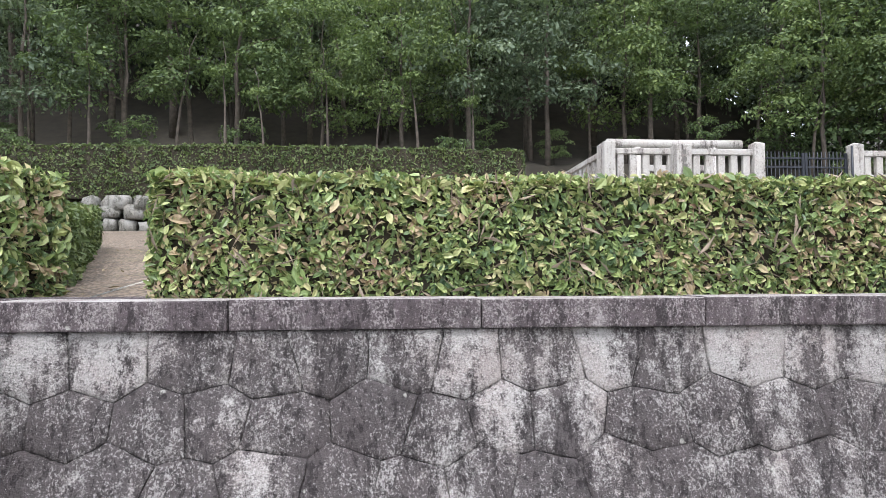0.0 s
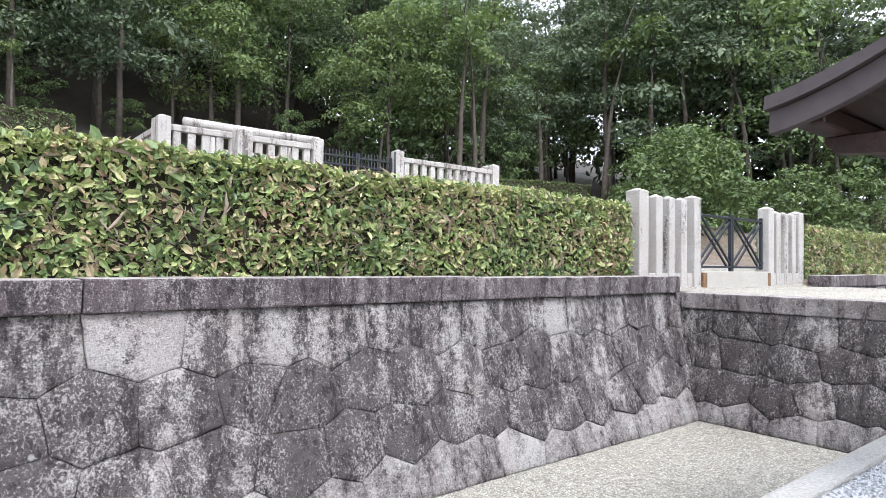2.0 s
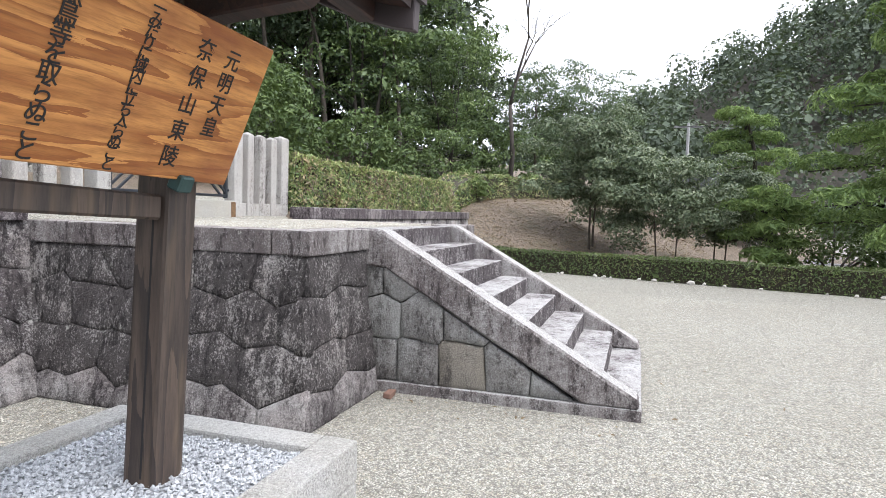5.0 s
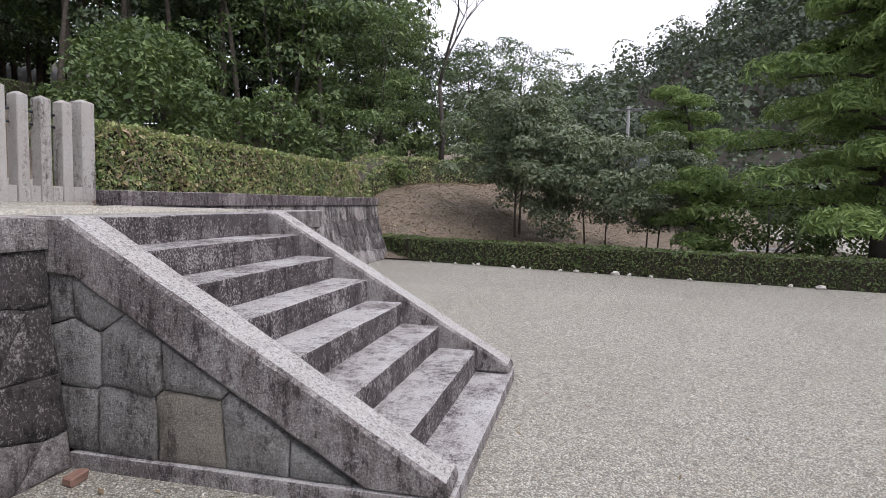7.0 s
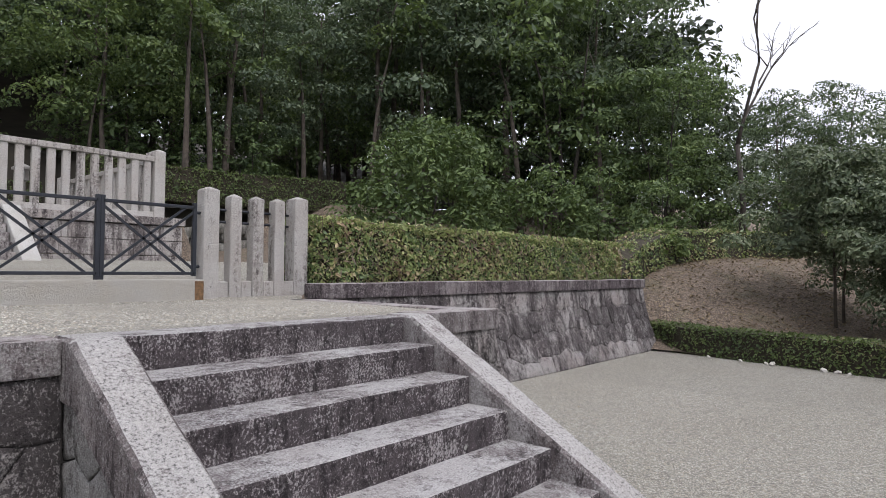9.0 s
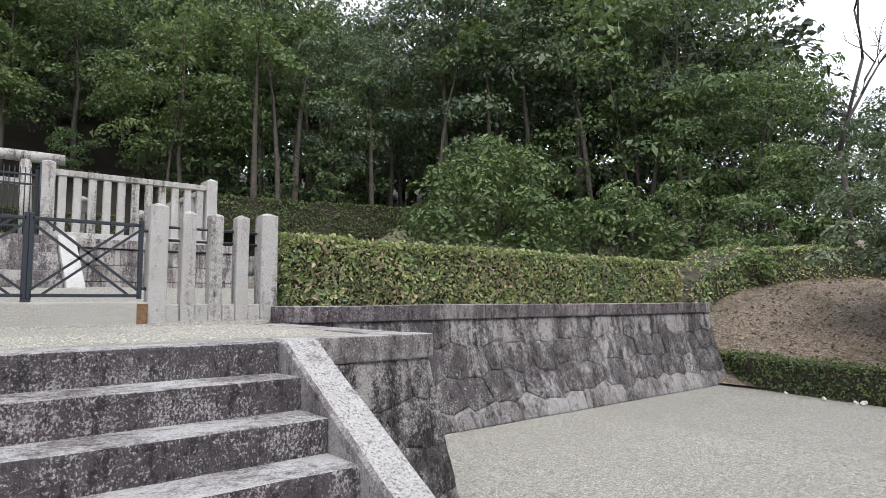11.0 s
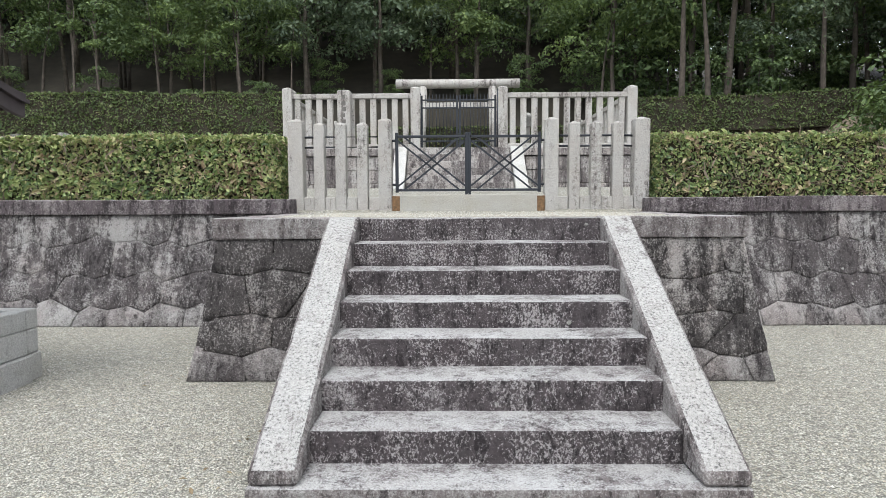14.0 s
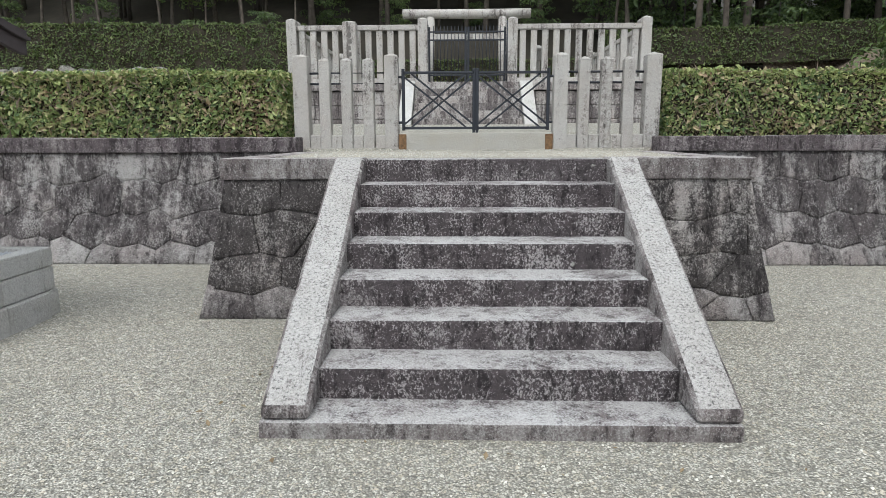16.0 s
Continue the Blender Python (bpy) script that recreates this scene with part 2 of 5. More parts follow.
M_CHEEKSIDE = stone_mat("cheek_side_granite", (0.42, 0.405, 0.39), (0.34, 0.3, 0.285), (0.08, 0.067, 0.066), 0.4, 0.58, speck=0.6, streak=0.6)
M_LANDING = stone_mat("landing_granite", (0.42, 0.4, 0.38), (0.36, 0.315, 0.295), (0.03, 0.026, 0.026), 0.37, 0.49, speck=0.5, pit=0.4, mottle_scale=66.0, runs=0.38, each=0.09, drip=0.7, streak=0.42)
M_SIDEBLOCK = stone_mat("stair_side_granite", (0.35, 0.35, 0.335), (0.3, 0.285, 0.265), (0.085, 0.078, 0.074), 0.46, 0.64, speck=0.45, streak=1.0, runs=0.15, each=0.14, drip=1.0, mottle_scale=70.0)
M_TANBLOCK = stone_mat("buff_repair_stone", (0.3, 0.275, 0.235), (0.26, 0.23, 0.18), (0.08, 0.072, 0.065), 0.5, 0.7, speck=0.25, streak=1.0)
M_BRICK = plain_mat("red_brick", (0.24, 0.14, 0.105), 0.9)
M_MORTAR = plain_mat("joint_earth", (0.15, 0.14, 0.13), 0.95)
M_SILL = stone_mat("gate_sill_concrete", (0.5, 0.49, 0.45), (0.46, 0.43, 0.36), (0.2, 0.17, 0.13), 0.6, 0.8, speck=0.05, streak=0.2, pepper=0.06, pit=0.03)
M_GRAVEL = gravel_mat("pale_gravel", (0.7, 0.685, 0.605), (0.33, 0.315, 0.265), 88.0, warm=(0.45, 0.415, 0.325))
M_COURTSTONE = pebble_mat("court_pebble", (0.65, 0.635, 0.56), (0.32, 0.3, 0.255), (0.44, 0.395, 0.31))
M_CHIPS = gravel_mat("grey_chippings", (0.68, 0.7, 0.72), (0.36, 0.375, 0.39), 48.0, warm=(0.5, 0.53, 0.55))
M_PEBBLE = plain_mat("grey_pebble", (0.55, 0.57, 0.59), 0.85, var=0.55, scale=60)
M_WHITESTONE = plain_mat("edging_pebble", (0.55, 0.53, 0.48), 0.85, var=0.5, scale=20)
M_EARTH = gravel_mat("bare_earth", (0.29, 0.235, 0.18), (0.15, 0.115, 0.085), 26.0, warm=(0.21, 0.155, 0.11), moss=0.4)
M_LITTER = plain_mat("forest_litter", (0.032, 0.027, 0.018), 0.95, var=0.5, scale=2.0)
M_ASPHALT = plain_mat("asphalt", (0.16, 0.16, 0.16), 0.9, var=0.2)
M_POSTWOOD = wood_mat("weathered_post_wood", (0.08, 0.056, 0.042), (0.028, 0.02, 0.017), 2, worn=(0.14, 0.098, 0.06))
M_ROOFWOOD = wood_mat("roof_timber", (0.05, 0.024, 0.018), (0.024, 0.013, 0.012), 0)
M_BOARD = wood_mat("board_cedar", (0.58, 0.265, 0.075), (0.28, 0.092, 0.02), 0, ring=22.0, rough=0.5, rings=12.0, burnt=(0.22, 0.065, 0.02))
M_ROOFTOP = plain_mat("roof_copper", (0.062, 0.05, 0.052), 0.75, 0.0)
M_COPPER = plain_mat("green_copper", (0.05, 0.095, 0.09), 0.6, 0.5)
M_IRON = plain_mat("painted_iron", (0.022, 0.026, 0.034), 0.5, 0.3)
M_INK = plain_mat("black_ink", (0.012, 0.011, 0.011), 0.7)
M_BARK = plain_mat("bark", (0.1, 0.083, 0.066), 0.95, var=0.55, scale=6.0)
M_BARKDARK = plain_mat("dark_bark", (0.06, 0.05, 0.042), 0.95, var=0.5, scale=6.0)
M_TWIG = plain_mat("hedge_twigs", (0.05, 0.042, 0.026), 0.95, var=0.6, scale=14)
M_RUST = plain_mat("rust", (0.2, 0.115, 0.055), 0.9, 0.05, var=0.6, scale=30)
M_PLASTER = plain_mat("house_plaster", (0.6, 0.6, 0.58), 0.8)
M_TILE = plain_mat("roof_tile", (0.13, 0.135, 0.15), 0.6)
M_METALPOLE = plain_mat("concrete_pole", (0.22, 0.22, 0.22), 0.8)
M_GLASS = plain_mat("dark_glass", (0.03, 0.035, 0.04), 0.1)
M_CARPAINT = plain_mat("car_paint", (0.62, 0.63, 0.65), 0.3, 0.1, var=0.05)
M_RUBBER = plain_mat("rubber", (0.02, 0.02, 0.02), 0.8)

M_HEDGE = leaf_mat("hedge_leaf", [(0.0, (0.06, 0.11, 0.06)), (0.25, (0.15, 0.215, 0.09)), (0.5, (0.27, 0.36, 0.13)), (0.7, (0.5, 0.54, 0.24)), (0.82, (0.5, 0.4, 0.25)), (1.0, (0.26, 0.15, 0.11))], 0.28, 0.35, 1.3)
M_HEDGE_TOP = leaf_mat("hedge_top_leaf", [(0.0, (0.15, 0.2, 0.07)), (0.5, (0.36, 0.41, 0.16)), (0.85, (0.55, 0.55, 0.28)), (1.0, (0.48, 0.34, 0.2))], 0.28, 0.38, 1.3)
M_STICK = plain_mat("dry_twig", (0.3, 0.24, 0.18), 0.9, var=0.5, scale=8)
M_HEDGE_LOW = leaf_mat("low_hedge_leaf", [(0.0, (0.04, 0.062, 0.025)), (0.5, (0.085, 0.125, 0.04)), (0.9, (0.16, 0.2, 0.07)), (1.0, (0.16, 0.13, 0.06))], 0.2, 0.5, 0.9)
M_FOREST = [
    leaf_mat("forest_leaf", [(0.0, (0.025, 0.045, 0.024)), (0.45, (0.085, 0.135, 0.055)), (0.8, (0.17, 0.24, 0.09)), (1.0, (0.28, 0.37, 0.14))], 0.32, 0.5, 0.35),
    leaf_mat("forest_leaf_grey", [(0.0, (0.03, 0.052, 0.036)), (0.5, (0.1, 0.145, 0.088)), (1.0, (0.24, 0.3, 0.18))], 0.3, 0.5, 0.35),
    leaf_mat("forest_leaf_bright", [(0.0, (0.045, 0.078, 0.032)), (0.5, (0.12, 0.178, 0.066)), (1.0, (0.26, 0.34, 0.115))], 0.36, 0.5, 0.35),
]
# Leaves of the background trees: the shade under the canopy is in their colour.
M_FOREST_SHADED = leaf_mat("shaded_forest_leaf", [(0.0, (0.012, 0.02, 0.013)), (0.6, (0.03, 0.046, 0.027)), (1.0, (0.06, 0.085, 0.045))], 0.12, 0.6, 0.3)
M_SHRUB = leaf_mat("shrub_leaf", [(0.0, (0.03, 0.055, 0.022)), (0.5, (0.085, 0.135, 0.045)), (1.0, (0.18, 0.25, 0.085))], 0.25, 0.5, 0.6)
M_CLIPPED = leaf_mat("garden_tree_leaf", [(0.0, (0.04, 0.06, 0.035)), (0.5, (0.12, 0.16, 0.09)), (1.0, (0.27, 0.31, 0.19))], 0.15, 0.4, 0.8)
M_PINE = leaf_mat("pine_needle", [(0.0, (0.09, 0.15, 0.055)), (0.5, (0.19, 0.28, 0.09)), (1.0, (0.3, 0.4, 0.13))], 0.3, 0.55, 0.5)
M_FAR = leaf_mat("far_leaf", [(0.0, (0.05, 0.068, 0.052)), (0.5, (0.08, 0.105, 0.074)), (1.0, (0.125, 0.16, 0.1))], 0.15, 0.7, 0.05)
M_FALLEN = leaf_mat("fallen_leaf", [(0.0, (0.14, 0.095, 0.06)), (0.5, (0.24, 0.175, 0.105)), (1.0, (0.36, 0.3, 0.19))], 0.05, 0.7, 0.8)


# ---- builders ----
def part(name, bm, material, parent=None, label=""):
    me = bpy.data.meshes.new(name)
    bm.to_mesh(me)
    bm.free()
    me.materials.append(material)
    ob = new(name, me)
    if parent:
        ob.parent = parent
    return tagged(ob, label)


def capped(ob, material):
    """Give the upward faces of a part their own, paler stone."""
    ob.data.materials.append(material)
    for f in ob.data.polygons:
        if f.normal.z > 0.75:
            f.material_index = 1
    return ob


def thing(name, x, y, z, label, category, group="", kind="", rz=0):
    ob = new(name)
    ob.empty_display_size = 0.1
    ob.matrix_world = pose(x, y, z, 0, 0, rz)
    return tagged(ob, label, category, group, kind)


def soft_box(x0, x1, y0, y1, z0, z1, bev=0.01, bm=None, segs=1):
    bm = bm or bmesh.new()
    made = bmesh.ops.create_cube(bm, size=1.0)["verts"]
    for v in made:
        v.co = Vector(((x0 + x1) / 2 + v.co.x * (x1 - x0), (y0 + y1) / 2 + v.co.y * (y1 - y0), (z0 + z1) / 2 + v.co.z * (z1 - z0)))
    if bev:
        edges = list({e for v in made for e in v.link_edges})
        bmesh.ops.bevel(bm, geom=edges, offset=bev, segments=segs, affect="EDGES", profile=0.6)
    return bm


def rough_up(bm, amount, scale=6.0):
    for v in bm.verts:
        v.co += amount * noise.noise_vector(v.co * scale)
    return bm


def prism(points, depth_a, depth_b, axis=0, bev=0.008):
    """A flat outline (pairs) pushed from depth_a to depth_b along an axis; the pairs fill the other two."""
    bm = bmesh.new()
    def at(p, d):
        return {0: (d, p[0], p[1]), 1: (p[0], d, p[1]), 2: (p[0], p[1], d)}[axis]
    a = [bm.verts.new(at(p, depth_a)) for p in points]
    b = [bm.verts.new(at(p, depth_b)) for p in points]
    n = len(points)
    bm.faces.new(a[::-1])
    bm.faces.new(b)
    for i in range(n):
        bm.faces.new((a[i], a[(i + 1) % n], b[(i + 1) % n], b[i]))
    bmesh.ops.recalc_face_normals(bm, faces=bm.faces)
    if bev:
        bmesh.ops.bevel(bm, geom=list(bm.edges), offset=bev, segments=1, affect="EDGES")
    return bm


def tube(points, radii, sides=7, bm=None):
    bm = bm or bmesh.new()
    rings = []
    n = len(points)
    for i, (p, r) in enumerate(zip(points, radii)):
        p = Vector(p)
        d = (Vector(points[min(i + 1, n - 1)]) - Vector(points[max(i - 1, 0)])).normalized()
        u = d.orthogonal().normalized()
        w = d.cross(u)
        rings.append([bm.verts.new(p + r * (math.cos(a) * u + math.sin(a) * w)) for a in (2 * math.pi * k / sides for k in range(sides))])
    for a, b in zip(rings, rings[1:]):
        # match the nearest start so that the tube does not twist
        s = min(range(sides), key=lambda k: (b[k].co - a[0].co).length)
        b[:] = b[s:] + b[:s]
        for k in range(sides):
            bm.faces.new((a[k], a[(k + 1) % sides], b[(k + 1) % sides], b[k]))
    bm.faces.new(rings[0][::-1])
    bm.faces.new(rings[-1])
    for f in bm.faces:
        f.smooth = True
    return bm


def raw_mesh(name, verts, faces, material, smooth=False):
    """A mesh from arrays: verts (n, 3), faces (m, k) with k corners each."""
    me = bpy.data.meshes.new(name)
    verts, faces = np.asarray(verts, np.float32), np.asarray(faces, np.int32)
    m, k = faces.shape
    me.vertices.add(len(verts))
    me.vertices.foreach_set("co", verts.ravel())
    me.loops.add(m * k)
    me.loops.foreach_set("vertex_index", faces.ravel())
    me.polygons.add(m)
    me.polygons.foreach_set("loop_start", np.arange(0, m * k, k, dtype=np.int32))
    me.polygons.foreach_set("loop_total", np.full(m, k, np.int32))
    me.polygons.foreach_set("use_smooth", np.full(m, smooth))
    me.materials.append(material)
    me.update(calc_edges=True)
    return me


rng = np.random.default_rng(7)


def leaf_arrays(pos, nrm, size, slim=0.5, fine=False, droop=0.0):
    """Small folded leaves at pos, lying across nrm; returns verts and faces."""
    n = len(pos)
    nrm = nrm / (np.linalg.norm(nrm, axis=1, keepdims=True) + 1e-9)
    d = rng.normal(size=(n, 3))
    d[:, 2] -= droop
    d -= nrm * (d * nrm).sum(1, keepdims=True)
    d /= np.linalg.norm(d, axis=1, keepdims=True) + 1e-9
    w = np.cross(nrm, d)
    L, W = size[:, None], size[:, None] * slim
    lift = nrm * L * rng.uniform(0.02, 0.16, (n, 1))
    if fine:
        v = np.stack([pos - d * L * 0.5, pos - d * L * 0.18 + w * W * 0.46 + lift, pos + d * L * 0.2 + w * W * 0.38 + lift,
                      pos + d * L * 0.5 - lift * 0.8, pos + d * L * 0.2 - w * W * 0.38 + lift, pos - d * L * 0.18 - w * W * 0.46 + lift], 1)
        f = np.array([[0, 1, 2, 3], [0, 3, 4, 5]])
        k = 6
    else:
        v = np.stack([pos - d * L * 0.5, pos + w * W * 0.5 + lift, pos + d * L * 0.5, pos - w * W * 0.5 + lift], 1)
        f = np.array([[0, 1, 2], [0, 2, 3]])
        k = 4
    faces = (f[None] + (np.arange(n) * k)[:, None, None]).reshape(-1, f.shape[1])
    return v.reshape(-1, 3), faces


def wobble(p, scale, amount):
    """Smooth uneven offset in numpy."""
    q = p * scale
    return amount * (np.sin(q[:, 0] * 1.7 + 1.3 * np.sin(q[:, 1] * 1.1 + q[:, 2])) + np.sin(q[:, 1] * 2.3 + 0.7 + np.sin(q[:, 0] * 0.9)) + np.sin(q[:, 2] * 2.1 + q[:, 0] * 0.6)) / 3


# ---- the lie of the land ----
def ease(v):
    v = min(1.0, max(0.0, v))
    return v * v * (3 - 2 * v)


def land(x, y):
    """Height of the ground behind and beside the retaining walls."""
    if 8.2 < x < 12.7 and y < 4.75:
        return 1.27
    climb = 1.42 + 0.042 * (y - 4.3) + 0.058 * max(0.0, y - 5.0) * max(1 - ease((x + 1) / 5.0), ease((x - 17) / 5.0) * 0.6)
    if y > 19.6:
        climb = 4.25 + 0.3 * (y - 19.6) + 0.35 * max(0.0, y - 29.0)
    if 4.6 < x < 16.2 and 14.2 < y < 24.5:
        climb = 2.9
    if x > 21.37:
        bank = 2.1 * ease((0.6 * (x - 21.8) + 0.85 * (y - 0.8)) / 7.0) + (0.22 * max(0.0, y - 8.0) + 0.08 * max(0.0, x - 30)) * ease((y + 1) / 6)
        f = ease((x - 21.4) / 3.0) if y > 5 else 1.0
        climb = climb * (1 - f) + (bank if y > 5 else bank * ease((x - 20.9) / 1.4)) * f + 0.03
    if x < -1.7:
        f = ease((-1.7 - x) / 3.0)
        lawn = 1.5 * ease((y - 1.5) / 3.2) + 0.1 * max(0.0, y - 5.0)
        climb = climb * (1 - f) + (lawn if y < 19.6 else climb) * f if y > 4.6 else lawn
    return climb


def field(name, x0, x1, y0, y1, step, f, material, label, category, ripple=0.03):
    nx, ny = max(2, int((x1 - x0) / step)), max(2, int((y1 - y0) / step))
    verts, faces = [], []
    for j in range(ny + 1):
        for i in range(nx + 1):
            x, y = x0 + (x1 - x0) * i / nx, y0 + (y1 - y0) * j / ny
            verts.append((x, y, f(x, y) + ripple * noise.noise((x * 0.9, y * 0.9, 3.1))))
    for j in range(ny):
        for i in range(nx):
            a = j * (nx + 1) + i
            faces.append((a, a + 1, a + nx + 2, a + nx + 1))
    return tagged(new(name, raw_mesh(name, verts, faces, material, True)), label, category, kind="structure")


def courtyard(x, y):
    return 0.0


# one sheet of pale gravel in the courtyard, going over into plain ground to the horizon
ground_bm = bmesh.new()
bmesh.ops.create_grid(ground_bm, x_segments=60, y_segments=60, size=1500)
ground = part("ground", ground_bm, M_GRAVEL)
tagged(ground, "flat courtyard ground of raked pale beige gravel", "ground", kind="structure")

field("terrace_ground", -1.72, 21.38, 4.3, 14.2, 0.4, land, M_EARTH, "bare trodden earth terrace behind the granite wall", "ground")
field("terrace_ground_back", -1.72, 21.38, 14.2, 19.6, 0.4, land, M_EARTH, "bare earth terrace below the forest", "ground")
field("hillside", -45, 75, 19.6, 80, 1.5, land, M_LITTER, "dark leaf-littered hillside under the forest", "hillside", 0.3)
field("bank", 21.0, 75, -9.5, 19.6, 0.6, lambda x, y: land(max(x, 21.39), y) - 0.1 * (x < 21.2), M_EARTH, "bare brown earth bank with scattered dry leaves", "bank", 0.12)
field("lawn_slope", -45, -1.72, 1.5, 19.6, 0.8, land, M_EARTH, "dry earth slope beside the end of the wall", "slope", 0.06)


# ---- retaining walls of fitted polygonal granite ----
def clip(poly, nx, ny, c):
    """Keep the side nx*x + ny*y <= c of a convex polygon."""
    out = []
    for i, p in enumerate(poly):
        q = poly[(i + 1) % len(poly)]
        a, b = nx * p[0] + ny * p[1] - c, nx * q[0] + ny * q[1] - c
        if a <= 0:
            out.append(p)
        if (a < 0 < b) or (b < 0 < a):
            t = a / (a - b)
            out.append((p[0] + t * (q[0] - p[0]), p[1] + t * (q[1] - p[1])))
    return out


def cells(seeds, poly, gap):
    """Polygons nearest to each seed within poly, drawn in by half the gap."""
    made = []
    for i, (sx, sy) in enumerate(seeds):
        c = list(poly)
        for j, (tx, ty) in enumerate(seeds):
            if i == j or abs(tx - sx) > 1.6:
                continue
            dx, dy = tx - sx, ty - sy
            d = math.hypot(dx, dy)
            c = clip(c, dx / d, dy / d, ((tx + sx) * dx + (ty + sy) * dy) / (2 * d) - gap / 2)
            if len(c) < 3:
                break
        if len(c) >= 3:
            made.append((i, c))
    return made


def inset(poly, d):
    c = list(poly)
    n = len(poly)
    area = sum(poly[i][0] * poly[(i + 1) % n][1] - poly[(i + 1) % n][0] * poly[i][1] for i in range(n))
    sgn = 1 if area > 0 else -1
    for i in range(n):
        (x0, y0), (x1, y1) = poly[i], poly[(i + 1) % n]
        l = math.hypot(x1 - x0, y1 - y0)
        if l < 1e-6:
            continue
        nx, ny = sgn * (y1 - y0) / l, -sgn * (x1 - x0) / l
        c = clip(c, nx, ny, nx * x0 + ny * y0 - d)
        if len(c) < 3:
            return None
    return c


def seeds_for(length, rows, step, rnd, jitter=0.27):
    """Staggered courses of seeds; also how many there are in each course."""
    out = []
    for k, h in enumerate(rows):
        n = max(1, round(length / step))
        for i in range(n + 1):
            out.append(((i + (0.5 if k % 2 else 0.0)) * length / n + rnd.uniform(-jitter, jitter) * step, h + rnd.uniform(-0.22, 0.22) * jitter))
    return out


def stone_piece(poly, put, material, parent, rnd, proud=0.015, name="stone"):
    """One fitted stone: its outline in wall space (along, up), put in the world by put(s, h, out)."""
    cx = sum(p[0] for p in poly) / len(poly)
    cy = sum(p[1] for p in poly) / len(poly)
    ring = []
    for i, p in enumerate(poly):
        q = poly[(i + 1) % len(poly)]
        l = math.hypot(q[0] - p[0], q[1] - p[1])
        k = max(1, round(l / 0.09))
        for m in range(k):
            t = m / k
            w = 0.005 if m else 0.002
            ring.append((p[0] + t * (q[0] - p[0]) + rnd.uniform(-w, w), p[1] + t * (q[1] - p[1]) + rnd.uniform(-w, w)))
    n = len(ring)
    if n < 4:
        return
    off = rnd.uniform(-0.006, 0.007)
    tilt_s, tilt_h = rnd.uniform(-0.03, 0.03), rnd.uniform(-0.03, 0.03)

    def loop(bm, k, out, rough):
        made = []
        for p in ring:
            x, y = cx + (p[0] - cx) * k, max(0.0, cy + (p[1] - cy) * k)
            made.append(bm.verts.new(put(x, y, out + off + tilt_s * (x - cx) + tilt_h * (y - cy) + rnd.uniform(-rough, rough))))
        return made

    bm = bmesh.new()
    loops = [loop(bm, 1.0, -0.07, 0), loop(bm, 1.0, -0.004, 0.0015), loop(bm, 0.98, 0.0, 0.003), loop(bm, 0.82, proud * 0.6, 0.005), loop(bm, 0.42, proud, 0.006)]
    for a, b in zip(loops, loops[1:]):
        for i in range(n):
            bm.faces.new((a[i], a[(i + 1) % n], b[(i + 1) % n], b[i]))
    top = bm.verts.new(put(cx, cy, off + proud * 1.1))
    for i in range(n):
        bm.faces.new((loops[-1][i], loops[-1][(i + 1) % n], top))
    bmesh.ops.recalc_face_normals(bm, faces=bm.faces)
    for f in bm.faces:
        f.smooth = True
    part(name, bm, material, parent)


TOP = 1.315


def flare(h, reach):
    """How far the battered face stands out at height h."""
    return reach * (1 - min(1.0, h / TOP)) ** 1.55


def masonry(name, put, outline, rows, step, material, label, seed, body_pts, flat=1.3):
    """A wall: a solid body behind, and its stones as pieces in front; flat: how level its courses lie."""
    rnd = random.Random(seed)
    length = max(p[0] for p in outline)
    wall = part(name, body_pts, M_MORTAR)
    tagged(wall, label, "retaining wall", kind="structure")
    seeds = [(x, h * flat) for x, h in seeds_for(length, rows, step, rnd)]
    each = len(seeds) // len(rows)
    for i, c in cells(seeds, [(x, h * flat) for x, h in outline], 0.003):
        stone_piece([(x, h / flat) for x, h in c], put, material[min(i // each, len(material) - 1)], wall, rnd)
    return wall


def long_wall(name, x0, x1, seed, label):
    L = x1 - x0
    def put(s, h, out):
        return Vector((x0 + s, 4.06 - flare(h, 0.37) - out, h))
    prof = [(4.06 - flare(h, 0.37) + 0.028, h) for h in (-0.1, 0.0, 0.2, 0.4, 0.7, 1.0, TOP)] + [(4.4, TOP), (4.4, -0.1)]
    body = prism(prof, x0 + 0.03, x1 - 0.03, 0, 0)
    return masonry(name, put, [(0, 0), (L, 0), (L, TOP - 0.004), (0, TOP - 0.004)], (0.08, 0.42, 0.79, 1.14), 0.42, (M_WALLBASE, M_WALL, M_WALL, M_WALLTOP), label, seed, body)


long_wall("wall_west", -1.74, 8.5, 3, "lichen-blackened grey granite retaining wall of fitted polygonal stones")
long_wall("wall_east", 12.42, 21.46, 5, "stained grey granite retaining wall with curved batter")

# the stair landing: a block of masonry standing before the wall
PX0, PX1, PY = 8.32, 12.6, 1.57


def side_put(sign, xw, y0):
    def put(s, h, out):
        return Vector((xw + sign * (flare(h, 0.24) + out), y0 + s, h))
    return put


def front_put(x0):
    def put(s, h, out):
        return Vector((x0 + s, PY - flare(h, 0.13) - out, h))
    return put


